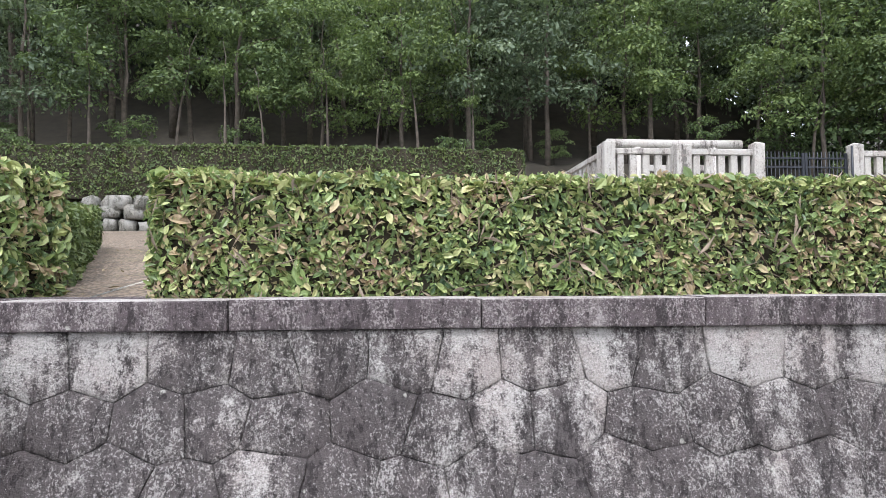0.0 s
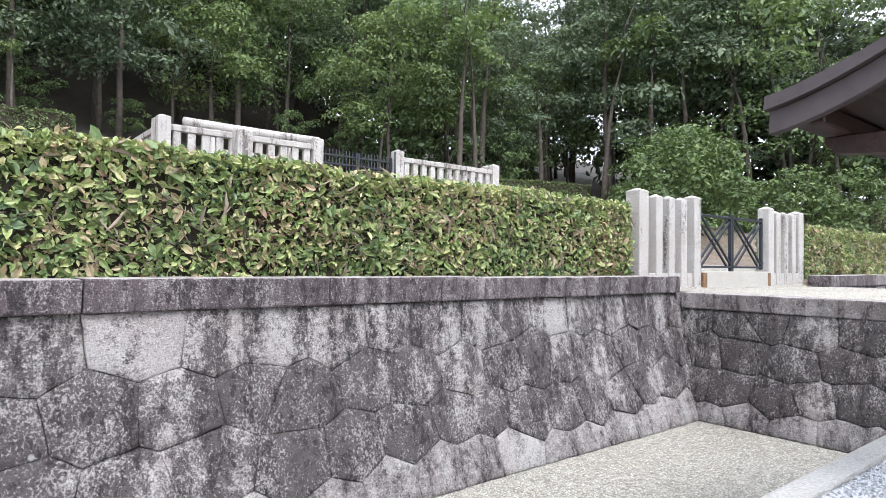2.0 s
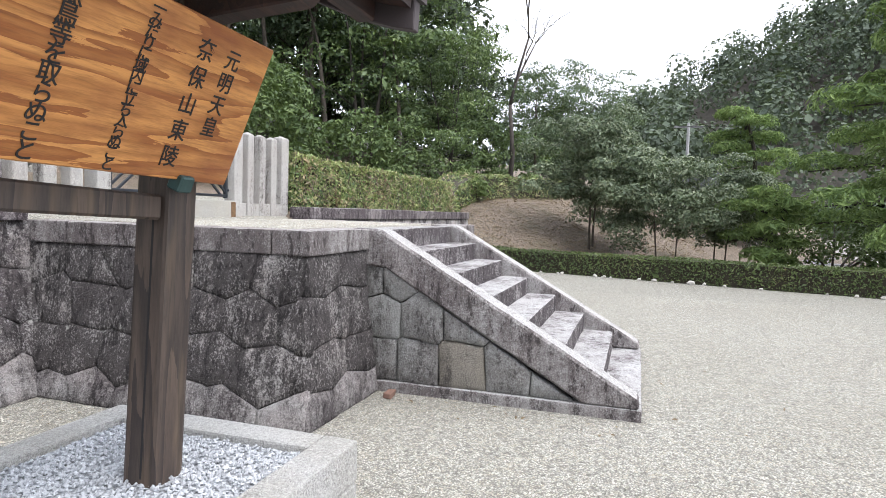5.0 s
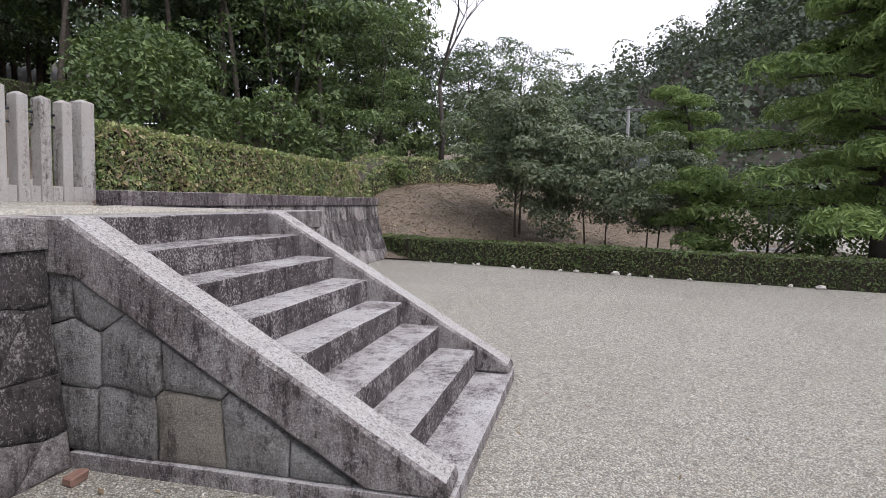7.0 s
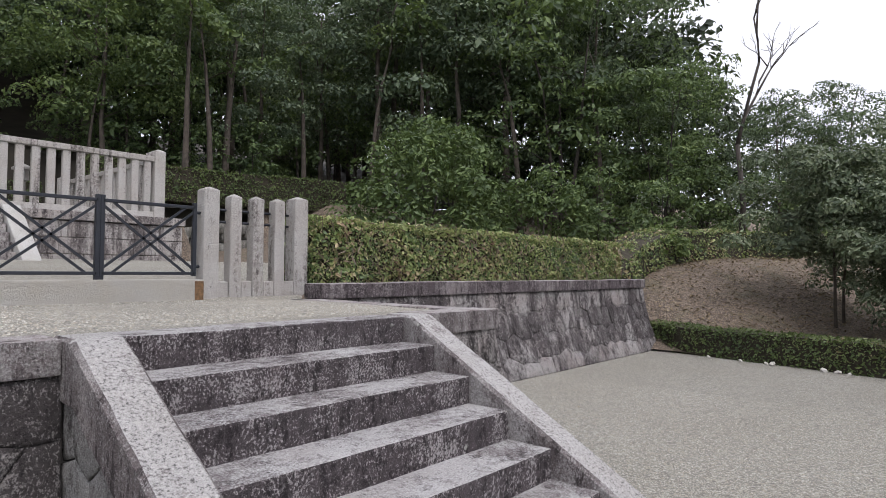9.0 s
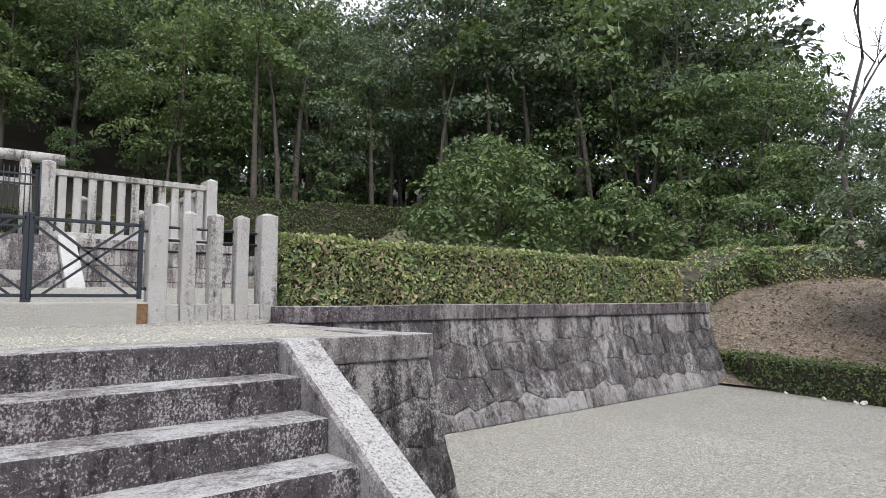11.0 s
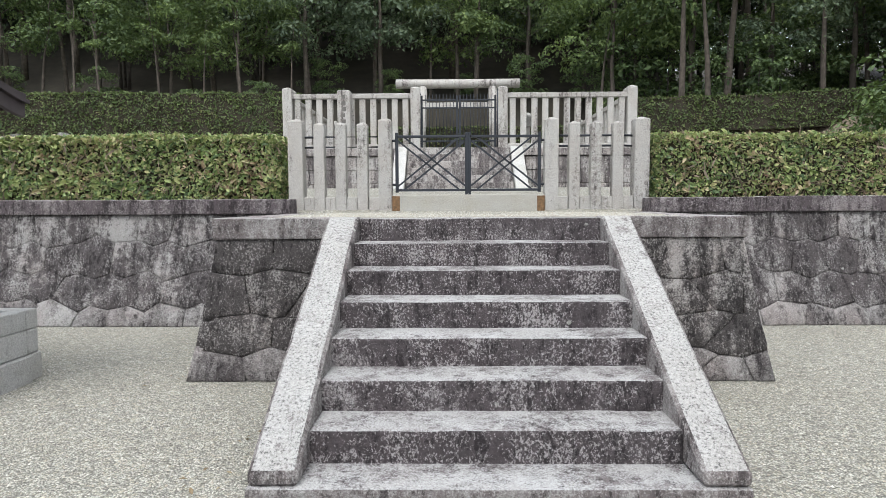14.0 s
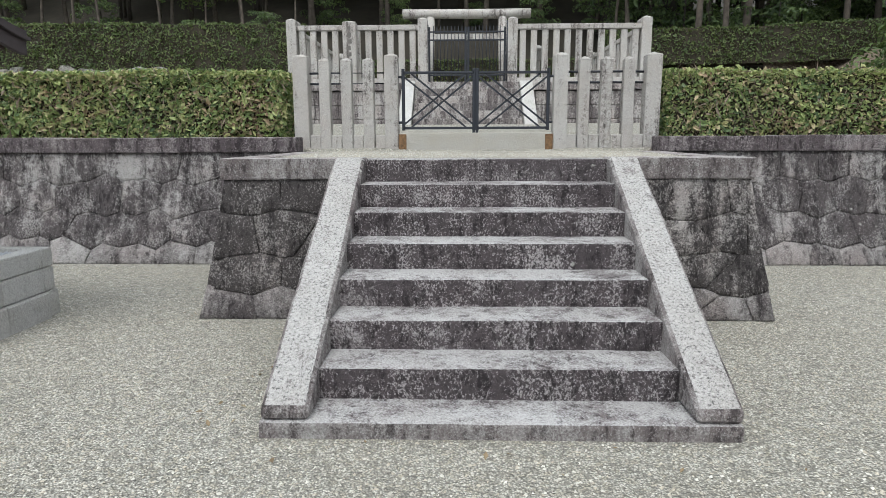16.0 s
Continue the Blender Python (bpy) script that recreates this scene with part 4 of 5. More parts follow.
# ---- hedges ----
def hedge(name, path, width, height, base, leaf, per_m2, label, material=M_HEDGE, top=None, fine=True, lump=0.04, crown=0.06, group="hedges"):
    """A clipped hedge along a line of points: a twiggy core, and leaves all over it."""
    P = np.array(path, float)
    seg = np.diff(P, axis=0)
    L = np.linalg.norm(seg, axis=1)
    cum = np.concatenate([[0], np.cumsum(L)])
    total = cum[-1]
    h = thing(name, path[0][0], path[0][1], base(*path[0]), label, "hedge", group)
    org = np.array(h.matrix_world.translation)

    def along(s):
        i = np.clip(np.searchsorted(cum, s, side="right") - 1, 0, len(L) - 1)
        u = ((s - cum[i]) / L[i])[:, None]
        d = seg[i] / L[i][:, None]
        return P[i] + seg[i] * u, d, np.stack([-d[:, 1], d[:, 0]], 1)

    def shell(n, which):
        s = rng.uniform(0, total, n)
        v = rng.uniform(0, 1, n)
        if which == "top":
            a = rng.uniform(-0.5, 0.5, n) * width
            z = np.full(n, height) - crown * (2 * a / width) ** 2
            no = np.stack([np.zeros(n), np.zeros(n), np.ones(n)], 1)
        elif which in ("front", "back"):
            sg = -1 if which == "front" else 1
            a = np.full(n, sg * width / 2) * (1 - 0.1 * v ** 4)
            z = v * height
        else:
            s = np.full(n, 0.0 if which == "start" else total)
            a = rng.uniform(-0.5, 0.5, n) * width
            z = v * height
        c, d, w = along(np.clip(s, 0, total - 1e-6))
        if which in ("front", "back"):
            no = np.concatenate([w * sg, np.full((n, 1), 0.3)], 1)
        elif which in ("start", "end"):
            no = np.concatenate([d * (-1 if which == "start" else 1), np.full((n, 1), 0.2)], 1)
        xy = c + w * a[:, None]
        zb = np.array([base(x, y) for x, y in xy])
        pos = np.concatenate([xy, (zb + z)[:, None]], 1)
        return pos, no

    area = {"top": total * width, "front": total * height, "back": total * height * 0.6, "start": width * height, "end": width * height}
    sets = {"side": [[], []], "top": [[], []]}
    for which, ar in area.items():
        n = int(ar * per_m2)
        pos, no = shell(n, which)
        no = no / np.linalg.norm(no, axis=1, keepdims=True)
        pos += no * (wobble(pos, 3.1, lump) + wobble(pos, 9.0, lump * 0.6) - np.abs(rng.normal(0, 0.05, n)))[:, None]
        no = no + rng.normal(0, 0.8, (n, 3)) + np.array([0, 0, 0.3])
        k = "top" if which == "top" else "side"
        sets[k][0].append(pos)
        sets[k][1].append(no)
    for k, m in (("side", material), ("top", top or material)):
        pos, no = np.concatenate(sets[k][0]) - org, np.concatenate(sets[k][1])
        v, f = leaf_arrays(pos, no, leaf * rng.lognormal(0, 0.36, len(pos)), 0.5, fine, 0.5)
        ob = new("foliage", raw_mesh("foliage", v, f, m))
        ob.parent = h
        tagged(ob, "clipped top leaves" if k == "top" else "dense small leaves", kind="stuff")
    if fine:
        n = int(total * 110)
        pos, no = shell(n, "front")
        pos[:, :2] += rng.normal(0, 0.02, (n, 2))
        v, f = leaf_arrays(pos - org, no + rng.normal(0, 0.6, (n, 3)), rng.uniform(0.08, 0.22, n), 0.045, False, -0.5)
        ob = new("dead_wood", raw_mesh("dead_wood", v, f, M_STICK))
        ob.parent = h
        tagged(ob, "bare brown twigs", kind="stuff")
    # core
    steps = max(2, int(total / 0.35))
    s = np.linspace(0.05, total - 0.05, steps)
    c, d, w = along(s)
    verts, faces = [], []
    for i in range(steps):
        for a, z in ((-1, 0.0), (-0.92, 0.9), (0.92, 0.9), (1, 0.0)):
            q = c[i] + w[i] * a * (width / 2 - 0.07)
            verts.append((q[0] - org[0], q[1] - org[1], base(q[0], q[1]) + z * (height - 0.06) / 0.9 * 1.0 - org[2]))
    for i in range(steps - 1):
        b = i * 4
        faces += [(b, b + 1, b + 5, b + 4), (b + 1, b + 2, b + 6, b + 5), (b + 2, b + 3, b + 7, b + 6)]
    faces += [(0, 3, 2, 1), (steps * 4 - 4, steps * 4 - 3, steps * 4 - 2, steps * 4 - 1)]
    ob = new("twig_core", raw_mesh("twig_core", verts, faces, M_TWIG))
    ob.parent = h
    return h


def wall_top(x, y):
    return max(land(x, y), 1.44)


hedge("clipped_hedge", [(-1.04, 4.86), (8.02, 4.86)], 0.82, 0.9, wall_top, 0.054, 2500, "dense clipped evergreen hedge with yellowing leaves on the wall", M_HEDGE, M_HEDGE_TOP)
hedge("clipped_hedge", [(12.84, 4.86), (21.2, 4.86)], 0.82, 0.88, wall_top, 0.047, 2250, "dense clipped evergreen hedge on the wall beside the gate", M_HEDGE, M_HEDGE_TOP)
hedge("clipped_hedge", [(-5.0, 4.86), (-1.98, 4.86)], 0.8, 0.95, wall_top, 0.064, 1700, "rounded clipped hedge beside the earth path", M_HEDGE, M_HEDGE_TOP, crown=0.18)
hedge("clipped_hedge", [(-2.45, 5.5), (-4.7, 10.8)], 0.75, 0.7, wall_top, 0.06, 700, "clipped hedge lining the earth path", M_HEDGE_LOW, fine=False)
hedge("rear_hedge", [(-13, 20.2), (-4, 19.9), (4.6, 20.2)], 1.0, 1.68, lambda x, y: 3.92, 0.085, 420, "long clipped dark hedge below the forest", M_HEDGE_LOW, fine=False, lump=0.08, group="rear hedges")
hedge("rear_hedge", [(15.6, 20.2), (20, 20.1), (25, 18.5)], 1.0, 1.3, lambda x, y: 4.05, 0.085, 380, "long clipped dark hedge below the forest", M_HEDGE_LOW, fine=False, lump=0.08, group="rear hedges")
hedge("bank_hedge", [(21.4, 5.0), (23.5, 5.3), (25.5, 5.3), (28.5, 4.4), (32.0, 2.6)], 0.9, 0.85, land, 0.07, 420, "clipped hedge along the top of the earth bank", M_HEDGE, fine=False, lump=0.06)
hedge("low_hedge", [(22.0, 3.9), (21.35, 3.0), (20.9, 1.0), (19.9, -3.0), (19.2, -6.5), (18.5, -14.0)], 0.75, 0.58, lambda x, y: 0.0, 0.05, 1000, "low clipped hedge edging the gravel court", M_HEDGE_LOW, fine=False, lump=0.03)
hedge("rear_hedge", [(5.9, 23.3), (15.1, 23.3)], 0.9, 1.75, lambda x, y: UZ - 0.05, 0.085, 320, "clipped dark hedge at the back of the enclosure", M_HEDGE_LOW, fine=False, lump=0.08, group="rear hedges")
er = random.Random(4)
edge_path = [(20.95, 3.1), (20.45, 1.0), (19.45, -3.0), (18.75, -6.5)]
edging = thing("edging_stones", 20.95, 3.1, 0, "loose row of whitish stones edging the low hedge", "stones", kind="stuff")
ebm = bmesh.new()
for (ax, ay), (bx, by) in zip(edge_path, edge_path[1:]):
    n = int(math.hypot(bx - ax, by - ay) / 0.3)
    for i in range(n):
        if er.random() < 0.35:
            continue
        t = (i + er.random()) / n
        s = er.uniform(0.03, 0.075)
        m = Matrix.Translation((ax + t * (bx - ax) - 20.95 + er.uniform(-0.06, 0.06), ay + t * (by - ay) - 3.1, s * 0.4)) @ Euler((er.random(), er.random(), er.random() * 6)).to_matrix().to_4x4() @ Matrix.Diagonal((s * 1.4, s, s * 0.8, 1))
        bmesh.ops.create_icosphere(ebm, subdivisions=1, radius=1.0, matrix=m)
part("pebbles", ebm, M_WHITESTONE, edging)


# ---- trees ----
def crown_arrays(centres, radii, per, size, flat=0.58, slim=0.52, droop=0.35, updir=0.2):
    """Leaves in many flattened tufts."""
    P, Nn, S = [], [], []
    for c, r in zip(centres, radii):
        n = int(per * (r ** 1.6))
        d = rng.normal(size=(n, 3))
        d /= np.linalg.norm(d, axis=1, keepdims=True)
        d[:, 2] = np.where(d[:, 2] < -0.35, -d[:, 2], d[:, 2])
        k = rng.uniform(0.5, 1.1, (n, 1)) ** 0.5
        P.append(np.array(c) + d * k * r * np.array([1, 1, flat]))
        no = d * 1.0 + rng.normal(0, 0.38, (n, 3))
        no[:, 2] += updir
        Nn.append(no)
        S.append(size * rng.lognormal(0, 0.3, n))
    return leaf_arrays(np.concatenate(P), np.concatenate(Nn), np.concatenate(S), slim, False, droop)


def broadleaf(name, height, spread, clear, seed, material, bark, tufts=46, leaf=0.17, per=150, label="", group="forest trees", lean=0.0, limbs=9, stems=1, tuft_r=(0.5, 1.0), flat=0.58):
    """A tree: leaning stems with limbs, and a ragged crown of tufts hung on the limbs."""
    rr = random.Random(seed)
    tree = thing(name, 0, 0, 0, label, "tree", group)
    bm = bmesh.new()
    tips = []
    for st in range(stems):
        a0 = rr.uniform(0, 6.28)
        lx, ly = lean * math.cos(a0) * height, lean * math.sin(a0) * height
        ox, oy = (0.25 * math.cos(a0), 0.25 * math.sin(a0)) if stems > 1 else (0, 0)
        r0 = height * 0.011 * (1.0 if stems == 1 else 0.7)
        pts = []
        for i in range(8):
            t = i / 7
            pts.append((ox + lx * t ** 1.5 + rr.uniform(-1, 1) * 0.02 * height * t, oy + ly * t ** 1.5 + rr.uniform(-1, 1) * 0.02 * height * t, height * 0.93 * t - 0.15))
        tube(pts, [r0 * (1.25 - 1.1 * i / 7) for i in range(8)], 7, bm)
        for k in range(limbs):
            t = clear + (0.97 - clear) * (k + rr.random()) / limbs
            i = min(6, int(t * 7))
            f = t * 7 - i
            o = Vector(pts[i]).lerp(Vector(pts[i + 1]), f)
            a = a0 + k * 2.4 + rr.uniform(-0.5, 0.5)
            shape = math.sin(math.pi * min(1, 0.18 + 0.82 * (t - clear) / (1 - clear))) ** 0.7
            reach = spread * (0.35 + 0.65 * shape) * rr.uniform(0.65, 1.05)
            e = o + Vector((math.cos(a) * reach, math.sin(a) * reach, reach * rr.uniform(0.05, 0.5)))
            mpt = o.lerp(e, 0.5) + Vector((0, 0, 0.12 * reach))
            tube([o, mpt, e], [r0 * 0.42 * (1.1 - t), r0 * 0.3 * (1.1 - t), 0.008], 5, bm)
            tips += [(o.lerp(e, u), reach) for u in (0.55, 0.8, 1.0)]
        tips.append((Vector(pts[-1]), spread * 0.4))
    part("trunk", bm, bark, tree)
    centres, radii = [], []
    for k in range(tufts):
        p, reach = tips[k % len(tips)]
        j = 0.28 * reach
        centres.append((p.x + rr.gauss(0, j), p.y + rr.gauss(0, j), p.z + rr.gauss(0, j * 0.7)))
        radii.append(rr.uniform(*tuft_r))
    v, f = crown_arrays(centres, radii, per, leaf, flat)
    crown = new("crown", raw_mesh("crown", v, f, material))
    crown.parent = tree
    tagged(crown, kind="stuff")
    return tree


protos = [
    broadleaf("forest_tree", 11, 3.5, 0.26, 1, M_FOREST[0], M_BARK, 70, 0.165, 170, "tall evergreen forest tree with glossy green foliage", limbs=13, tuft_r=(0.6, 1.25)),
    broadleaf("forest_tree", 10.5, 3.2, 0.28, 2, M_FOREST[1], M_BARK, 68, 0.165, 170, "tall forest tree with grey-green foliage", limbs=13, tuft_r=(0.55, 1.2)),
    broadleaf("forest_tree", 8.5, 3.2, 0.24, 3, M_FOREST[2], M_BARK, 64, 0.16, 180, "leafy forest tree with fresh light-green foliage", limbs=12, tuft_r=(0.55, 1.15)),
    broadleaf("forest_tree", 14, 2.6, 0.5, 4, M_FOREST[1], M_BARK, 60, 0.19, 120, "tall slender forest tree with a bare pale trunk", lean=0.05, tuft_r=(0.6, 1.2)),
    broadleaf("forest_tree", 9.5, 3.0, 0.26, 5, M_FOREST[0], M_BARKDARK, 62, 0.175, 140, "leaning forest tree with several thin stems", stems=3, lean=0.12, limbs=6, tuft_r=(0.6, 1.1)),
    broadleaf("understorey_tree", 3.6, 1.6, 0.1, 6, M_FOREST[0], M_BARKDARK, 34, 0.15, 170, "small understorey tree at the forest edge", tuft_r=(0.4, 0.7)),
    broadleaf("sapling", 5.5, 0.7, 0.62, 7, M_FOREST[2], M_BARK, 7, 0.13, 240, "thin bare-stemmed sapling at the forest edge", limbs=4, lean=0.13, tuft_r=(0.25, 0.45)),
    broadleaf("background_tree", 13, 4.4, 0.06, 8, M_FOREST_SHADED, M_BARKDARK, 75, 0.44, 26, "dense background tree with forest shade put into its leaf colour", limbs=14, tuft_r=(1.0, 1.8)),
]
used = set()


def plant(k, x, y, s=1.0, rz=0.0, dz=0.0):
    m = Matrix.Translation((x, y, land(x, y) + dz)) @ Matrix.Rotation(rz, 4, "Z")
    if k not in used:
        used.add(k)
        protos[k].matrix_world = m @ Matrix.Diagonal((s, s, s, 1))
        return
    ob = copy_thing(protos[k], m)
    ob.scale = (s, s, s)


fr = random.Random(12)


def row(kinds, x0, x1, y0, y1, s0, s1, gap0, gap1):
    x = x0
    while x < x1:
        plant(fr.choice(kinds), x, fr.uniform(y0, y1), fr.uniform(s0, s1), fr.uniform(0, 6.3))
        x += fr.uniform(gap0, gap1)


row((0, 1, 2, 2, 0), -24, 3.0, 22.5, 25.0, 0.75, 1.0, 3.0, 4.2)
row((2, 0, 1), 3.5, 17, 25.6, 26.8, 0.8, 1.0, 3.0, 4.0)
row((0, 1, 2, 1), 17, 30, 22.0, 24.5, 0.8, 1.05, 2.8, 3.8)
row((0, 1, 3, 4), -28, 36, 28.5, 31.0, 0.95, 1.2, 3.0, 4.2)
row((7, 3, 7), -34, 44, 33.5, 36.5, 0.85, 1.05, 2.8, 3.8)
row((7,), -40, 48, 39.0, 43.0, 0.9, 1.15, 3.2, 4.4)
# flank of the wood coming down on the east, lower towards its end
for x, y, k, s in ((29.5, 18, 1, 1.25), (33, 16, 0, 1.3), (31.5, 12.0, 4, 1.3), (35.5, 12.5, 1, 1.3), (33.8, 8.6, 4, 0.8), (37.5, 9.5, 0, 0.9), (36, 4.6, 1, 0.62), (39.5, 5.2, 0, 0.62), (42.5, 10, 7, 0.65),
                   (39, 14, 7, 1.1), (44.5, 15, 7, 1.2), (36, 19.5, 3, 1.2), (41, 19, 7, 1.3), (38.5, 2.4, 1, 0.7), (42, 1.2, 1, 0.52), (30, 21, 3, 1.1), (46, 22, 7, 1.4), (46, 5, 7, 0.42), (50, 12, 7, 0.7), (50, 28, 7, 1.5), (40, 26, 7, 1.2), (34, 23.5, 0, 1.2),
                   (29.0, 14.0, 5, 1.0), (31.5, 7.6, 5, 0.9), (34.5, 5.5, 5, 0.9), (36, 2.6, 5, 0.8), (29, 9.0, 5, 0.9), (33, 17.5, 5, 1.2), (27.5, 16.5, 5, 1.1), (35.5, 7.5, 5, 1.1), (38, 11, 5, 1.3), (33, 10.5, 5, 1.2), (27.5, 19.0, 3, 0.95), (29.2, 16.0, 3, 0.9), (31.0, 14.6, 3, 1.0), (26.2, 18.4, 6, 2.0), (28.3, 17.2, 6, 2.2), (30.2, 13.2, 6, 2.1), (31.8, 10.2, 6, 1.8)):
    plant(k, x, y, s, fr.uniform(0, 6.3))
# understorey and saplings along the edge
row((5,), -20, 4, 21.4, 25.5, 0.3, 0.6, 2.4, 4.5)
row((5,), 4, 17, 25.2, 27.5, 0.3, 0.7, 2.2, 4.0)
row((5,), 16.5, 29, 21.2, 25.5, 0.7, 1.25, 1.0, 1.7)
row((6,), -16, 4, 21.3, 24.0, 0.7, 1.15, 1.4, 2.8)
row((6,), 16.5, 27, 21.3, 24.0, 0.7, 1.15, 1.4, 2.8)
row((6,), -18, 20, 25.5, 28.5, 1.1, 1.9, 1.8, 4.2)
row((6,), 19, 33, 20.5, 27.0, 1.4, 2.3, 0.8, 1.7)
row((3,), 18, 34, 25.0, 28.0, 0.85, 1.1, 2.6, 4.2)


def mound(name, x, y, z, rx, ry, rz_, n, leaf, per, material, label, seed):
    """A rounded overgrown shrub: many tufts over a dome, on a few stems."""
    rr = random.Random(seed)
    t = thing(name, x, y, z, label, "shrub")
    centres, radii = [], []
    for i in range(n):
        a, e = rr.uniform(0, 6.283), math.asin(rr.uniform(0.0, 1.0))
        k = rr.uniform(0.7, 1.0)
        centres.append((rx * k * math.cos(a) * math.cos(e), ry * k * math.sin(a) * math.cos(e), rz_ * k * math.sin(e) + 0.2))
        radii.append(rr.uniform(0.14, 0.26) * rx)
    v, f = crown_arrays(centres, radii, per, leaf, 0.75)
    ob = new("foliage", raw_mesh("foliage", v, f, material))
    ob.parent = t
    tagged(ob, kind="stuff")
    bm = bmesh.new()
    for i in range(7):
        c = centres[i * 3 % n]
        tube([(0.1 * math.cos(i), 0.1 * math.sin(i), -0.1), (c[0] * 0.5, c[1] * 0.5, c[2] * 0.45), c], [0.05, 0.035, 0.01], 5, bm)
    part("stems", bm, M_BARKDARK, t)
    return t


mound("overgrown_shrub", 24.6, 13.4, 2.5, 3.6, 2.8, 4.2, 130, 0.17, 130, M_SHRUB, "large rounded overgrown green shrub at the forest edge", 71)
mound("overgrown_shrub", 28.2, 11.0, 2.6, 2.6, 2.4, 2.6, 80, 0.16, 150, M_SHRUB, "broad overgrown shrub on the bank", 72)
mound("round_bush", 25.4, 5.2, 1.75, 0.9, 0.8, 1.05, 40, 0.085, 900, M_FOREST[2], "small bright-green round bush at the hedge end", 73)

mound("overgrown_shrub", 25.8, -6.2, 0.0, 2.1, 1.5, 1.5, 60, 0.12, 230, M_SHRUB, "low dense green shrub below the garden pines", 74)
mound("overgrown_shrub", 24.6, -9.4, 0.0, 2.3, 1.6, 1.6, 60, 0.12, 230, M_SHRUB, "low dense green shrub below the garden pines", 75)

# garden trees on the bank
gt = dict(material=M_CLIPPED, bark=M_BARK, leaf=0.09, per=1150, group="garden trees", limbs=12, tuft_r=(0.36, 0.64), flat=0.66)
for x, y, h, sp, sd, n in ((25.0, 0.95, 4.3, 1.6, 81, 84), (24.2, -1.35, 3.5, 1.65, 82, 62), (25.8, -2.9, 3.0, 1.3, 83, 40)):
    t = broadleaf("garden_tree", h, sp, 0.3, sd, tufts=n, label="pruned evergreen garden tree with layered dark foliage", stems=2, lean=0.1, **gt)
    t.matrix_world = pose(x, y, land(x, y), 0, 0, sd * 40)


def pine(x, y, h, spread, seed, pads, label):
    rr = random.Random(seed)
    t = thing("pine_tree", x, y, 0, label, "tree", "pines")
    bm = bmesh.new()
    pts = [(0.25 * math.sin(i * 1.1 + seed) * i / 4, 0.2 * math.cos(i * 0.9) * i / 4, h * i / 7 - 0.1) for i in range(8)]
    tube(pts, [0.17 * (1.2 - i / 7) * h / 7 for i in range(8)], 8, bm)
    centres, radii = [], []
    for k in range(pads):
        f = 0.12 + 0.86 * k / pads
        o = Vector(pts[0]).lerp(Vector(pts[7]), f)
        a = k * 2.39996 + rr.uniform(-0.3, 0.3)
        reach = spread * (1.1 - f) ** 0.6 * rr.uniform(0.55, 1.0)
        e = o + Vector((math.cos(a) * reach, math.sin(a) * reach, rr.uniform(-0.25, 0.1)))
        tube([o, o.lerp(e, 0.5) + Vector((0, 0, 0.12)), e], [0.06, 0.045, 0.015], 5, bm)
        for u in (0.35, 0.6, 0.8, 1.0):
            centres.append(tuple(o.lerp(e, u) + Vector((rr.gauss(0, 0.15), rr.gauss(0, 0.15), 0.12))))
            radii.append(rr.uniform(0.45, 0.85) * (h / 9) ** 0.35)
    part("trunk", bm, M_BARKDARK, t)
    v, f = crown_arrays(centres, radii, 640, 0.17, 0.5, 0.24, 0.0, 0.25)
    ob = new("needles", raw_mesh("needles", v, f, M_PINE))
    ob.parent = t
    tagged(ob, kind="stuff")


pine(22.4, -7.6, 9.0, 3.7, 91, 44, "large layered garden pine with bright green needle pads")
pine(23.6, -4.2, 2.6, 1.5, 92, 9, "low spreading garden pine with a leaning trunk")
pine(34.0, -5.0, 6.5, 2.6, 93, 20, "garden pine standing behind the trees")
pine(27.0, -10.0, 7.5, 3.2, 94, 24, "layered garden pine beyond the hedge")

# bare-crowned snag standing against the sky
snag = thing("half_bare_tree", 33.6, 5.4, land(33.6, 5.4), "tall half-bare tree with thin forked branches", "tree")
sbm = bmesh.new()
sr = random.Random(5)
def fork(o, d, L, r, depth):
    e = o + d * L
    tube([o, o.lerp(e, 0.5) + Vector((sr.gauss(0, 0.04), sr.gauss(0, 0.04), 0)) * L, e], [r, r * 0.8, r * 0.6], 5, sbm)
    if depth:
        for k in range(2 + (sr.random() < 0.4)):
            fork(e, (d + Vector((sr.gauss(0, 0.45), sr.gauss(0, 0.45), sr.uniform(-0.05, 0.3)))).normalized(), L * sr.uniform(0.55, 0.8), r * 0.6, depth - 1)
fork(Vector((0, 0, -0.2)), Vector((0, 0.02, 1)), 4.4, 0.14, 5)
part("trunk", sbm, M_BARKDARK, snag)

# distant wooded hill and the tree line before it
def far_wood(name, spots, label, size):
    t = thing(name, spots[0][0], spots[0][1], 0, label, "wooded hill", kind="stuff")
    C, R = [], []
    rr = random.Random(len(spots))
    for x, y, z, s in spots:
        for i in range(3):
            C.append((x - spots[0][0] + rr.gauss(0, 0.42 * s), y - spots[0][1] + rr.gauss(0, 0.42 * s), z + s * rr.uniform(0.1, 1.25)))
            R.append(s * rr.uniform(0.38, 0.62))
    P, Nn, S = [], [], []
    for c, r in zip(C, R):
        n = 82
        d = rng.normal(size=(n, 3))
        d /= np.linalg.norm(d, axis=1, keepdims=True)
        P.append(np.array(c) + d * r)
        Nn.append(d + rng.normal(0, 0.4, (n, 3)) + np.array([0, 0, 0.4]))
        S.append(size * rng.lognormal(0, 0.3, n) * r)
    v, f = leaf_arrays(np.concatenate(P), np.concatenate(Nn), np.concatenate(S), 0.8, False)
    ob = new("tree_crowns", raw_mesh("tree_crowns", v, f, M_FAR))
    ob.parent = t
    tagged(ob, kind="stuff")


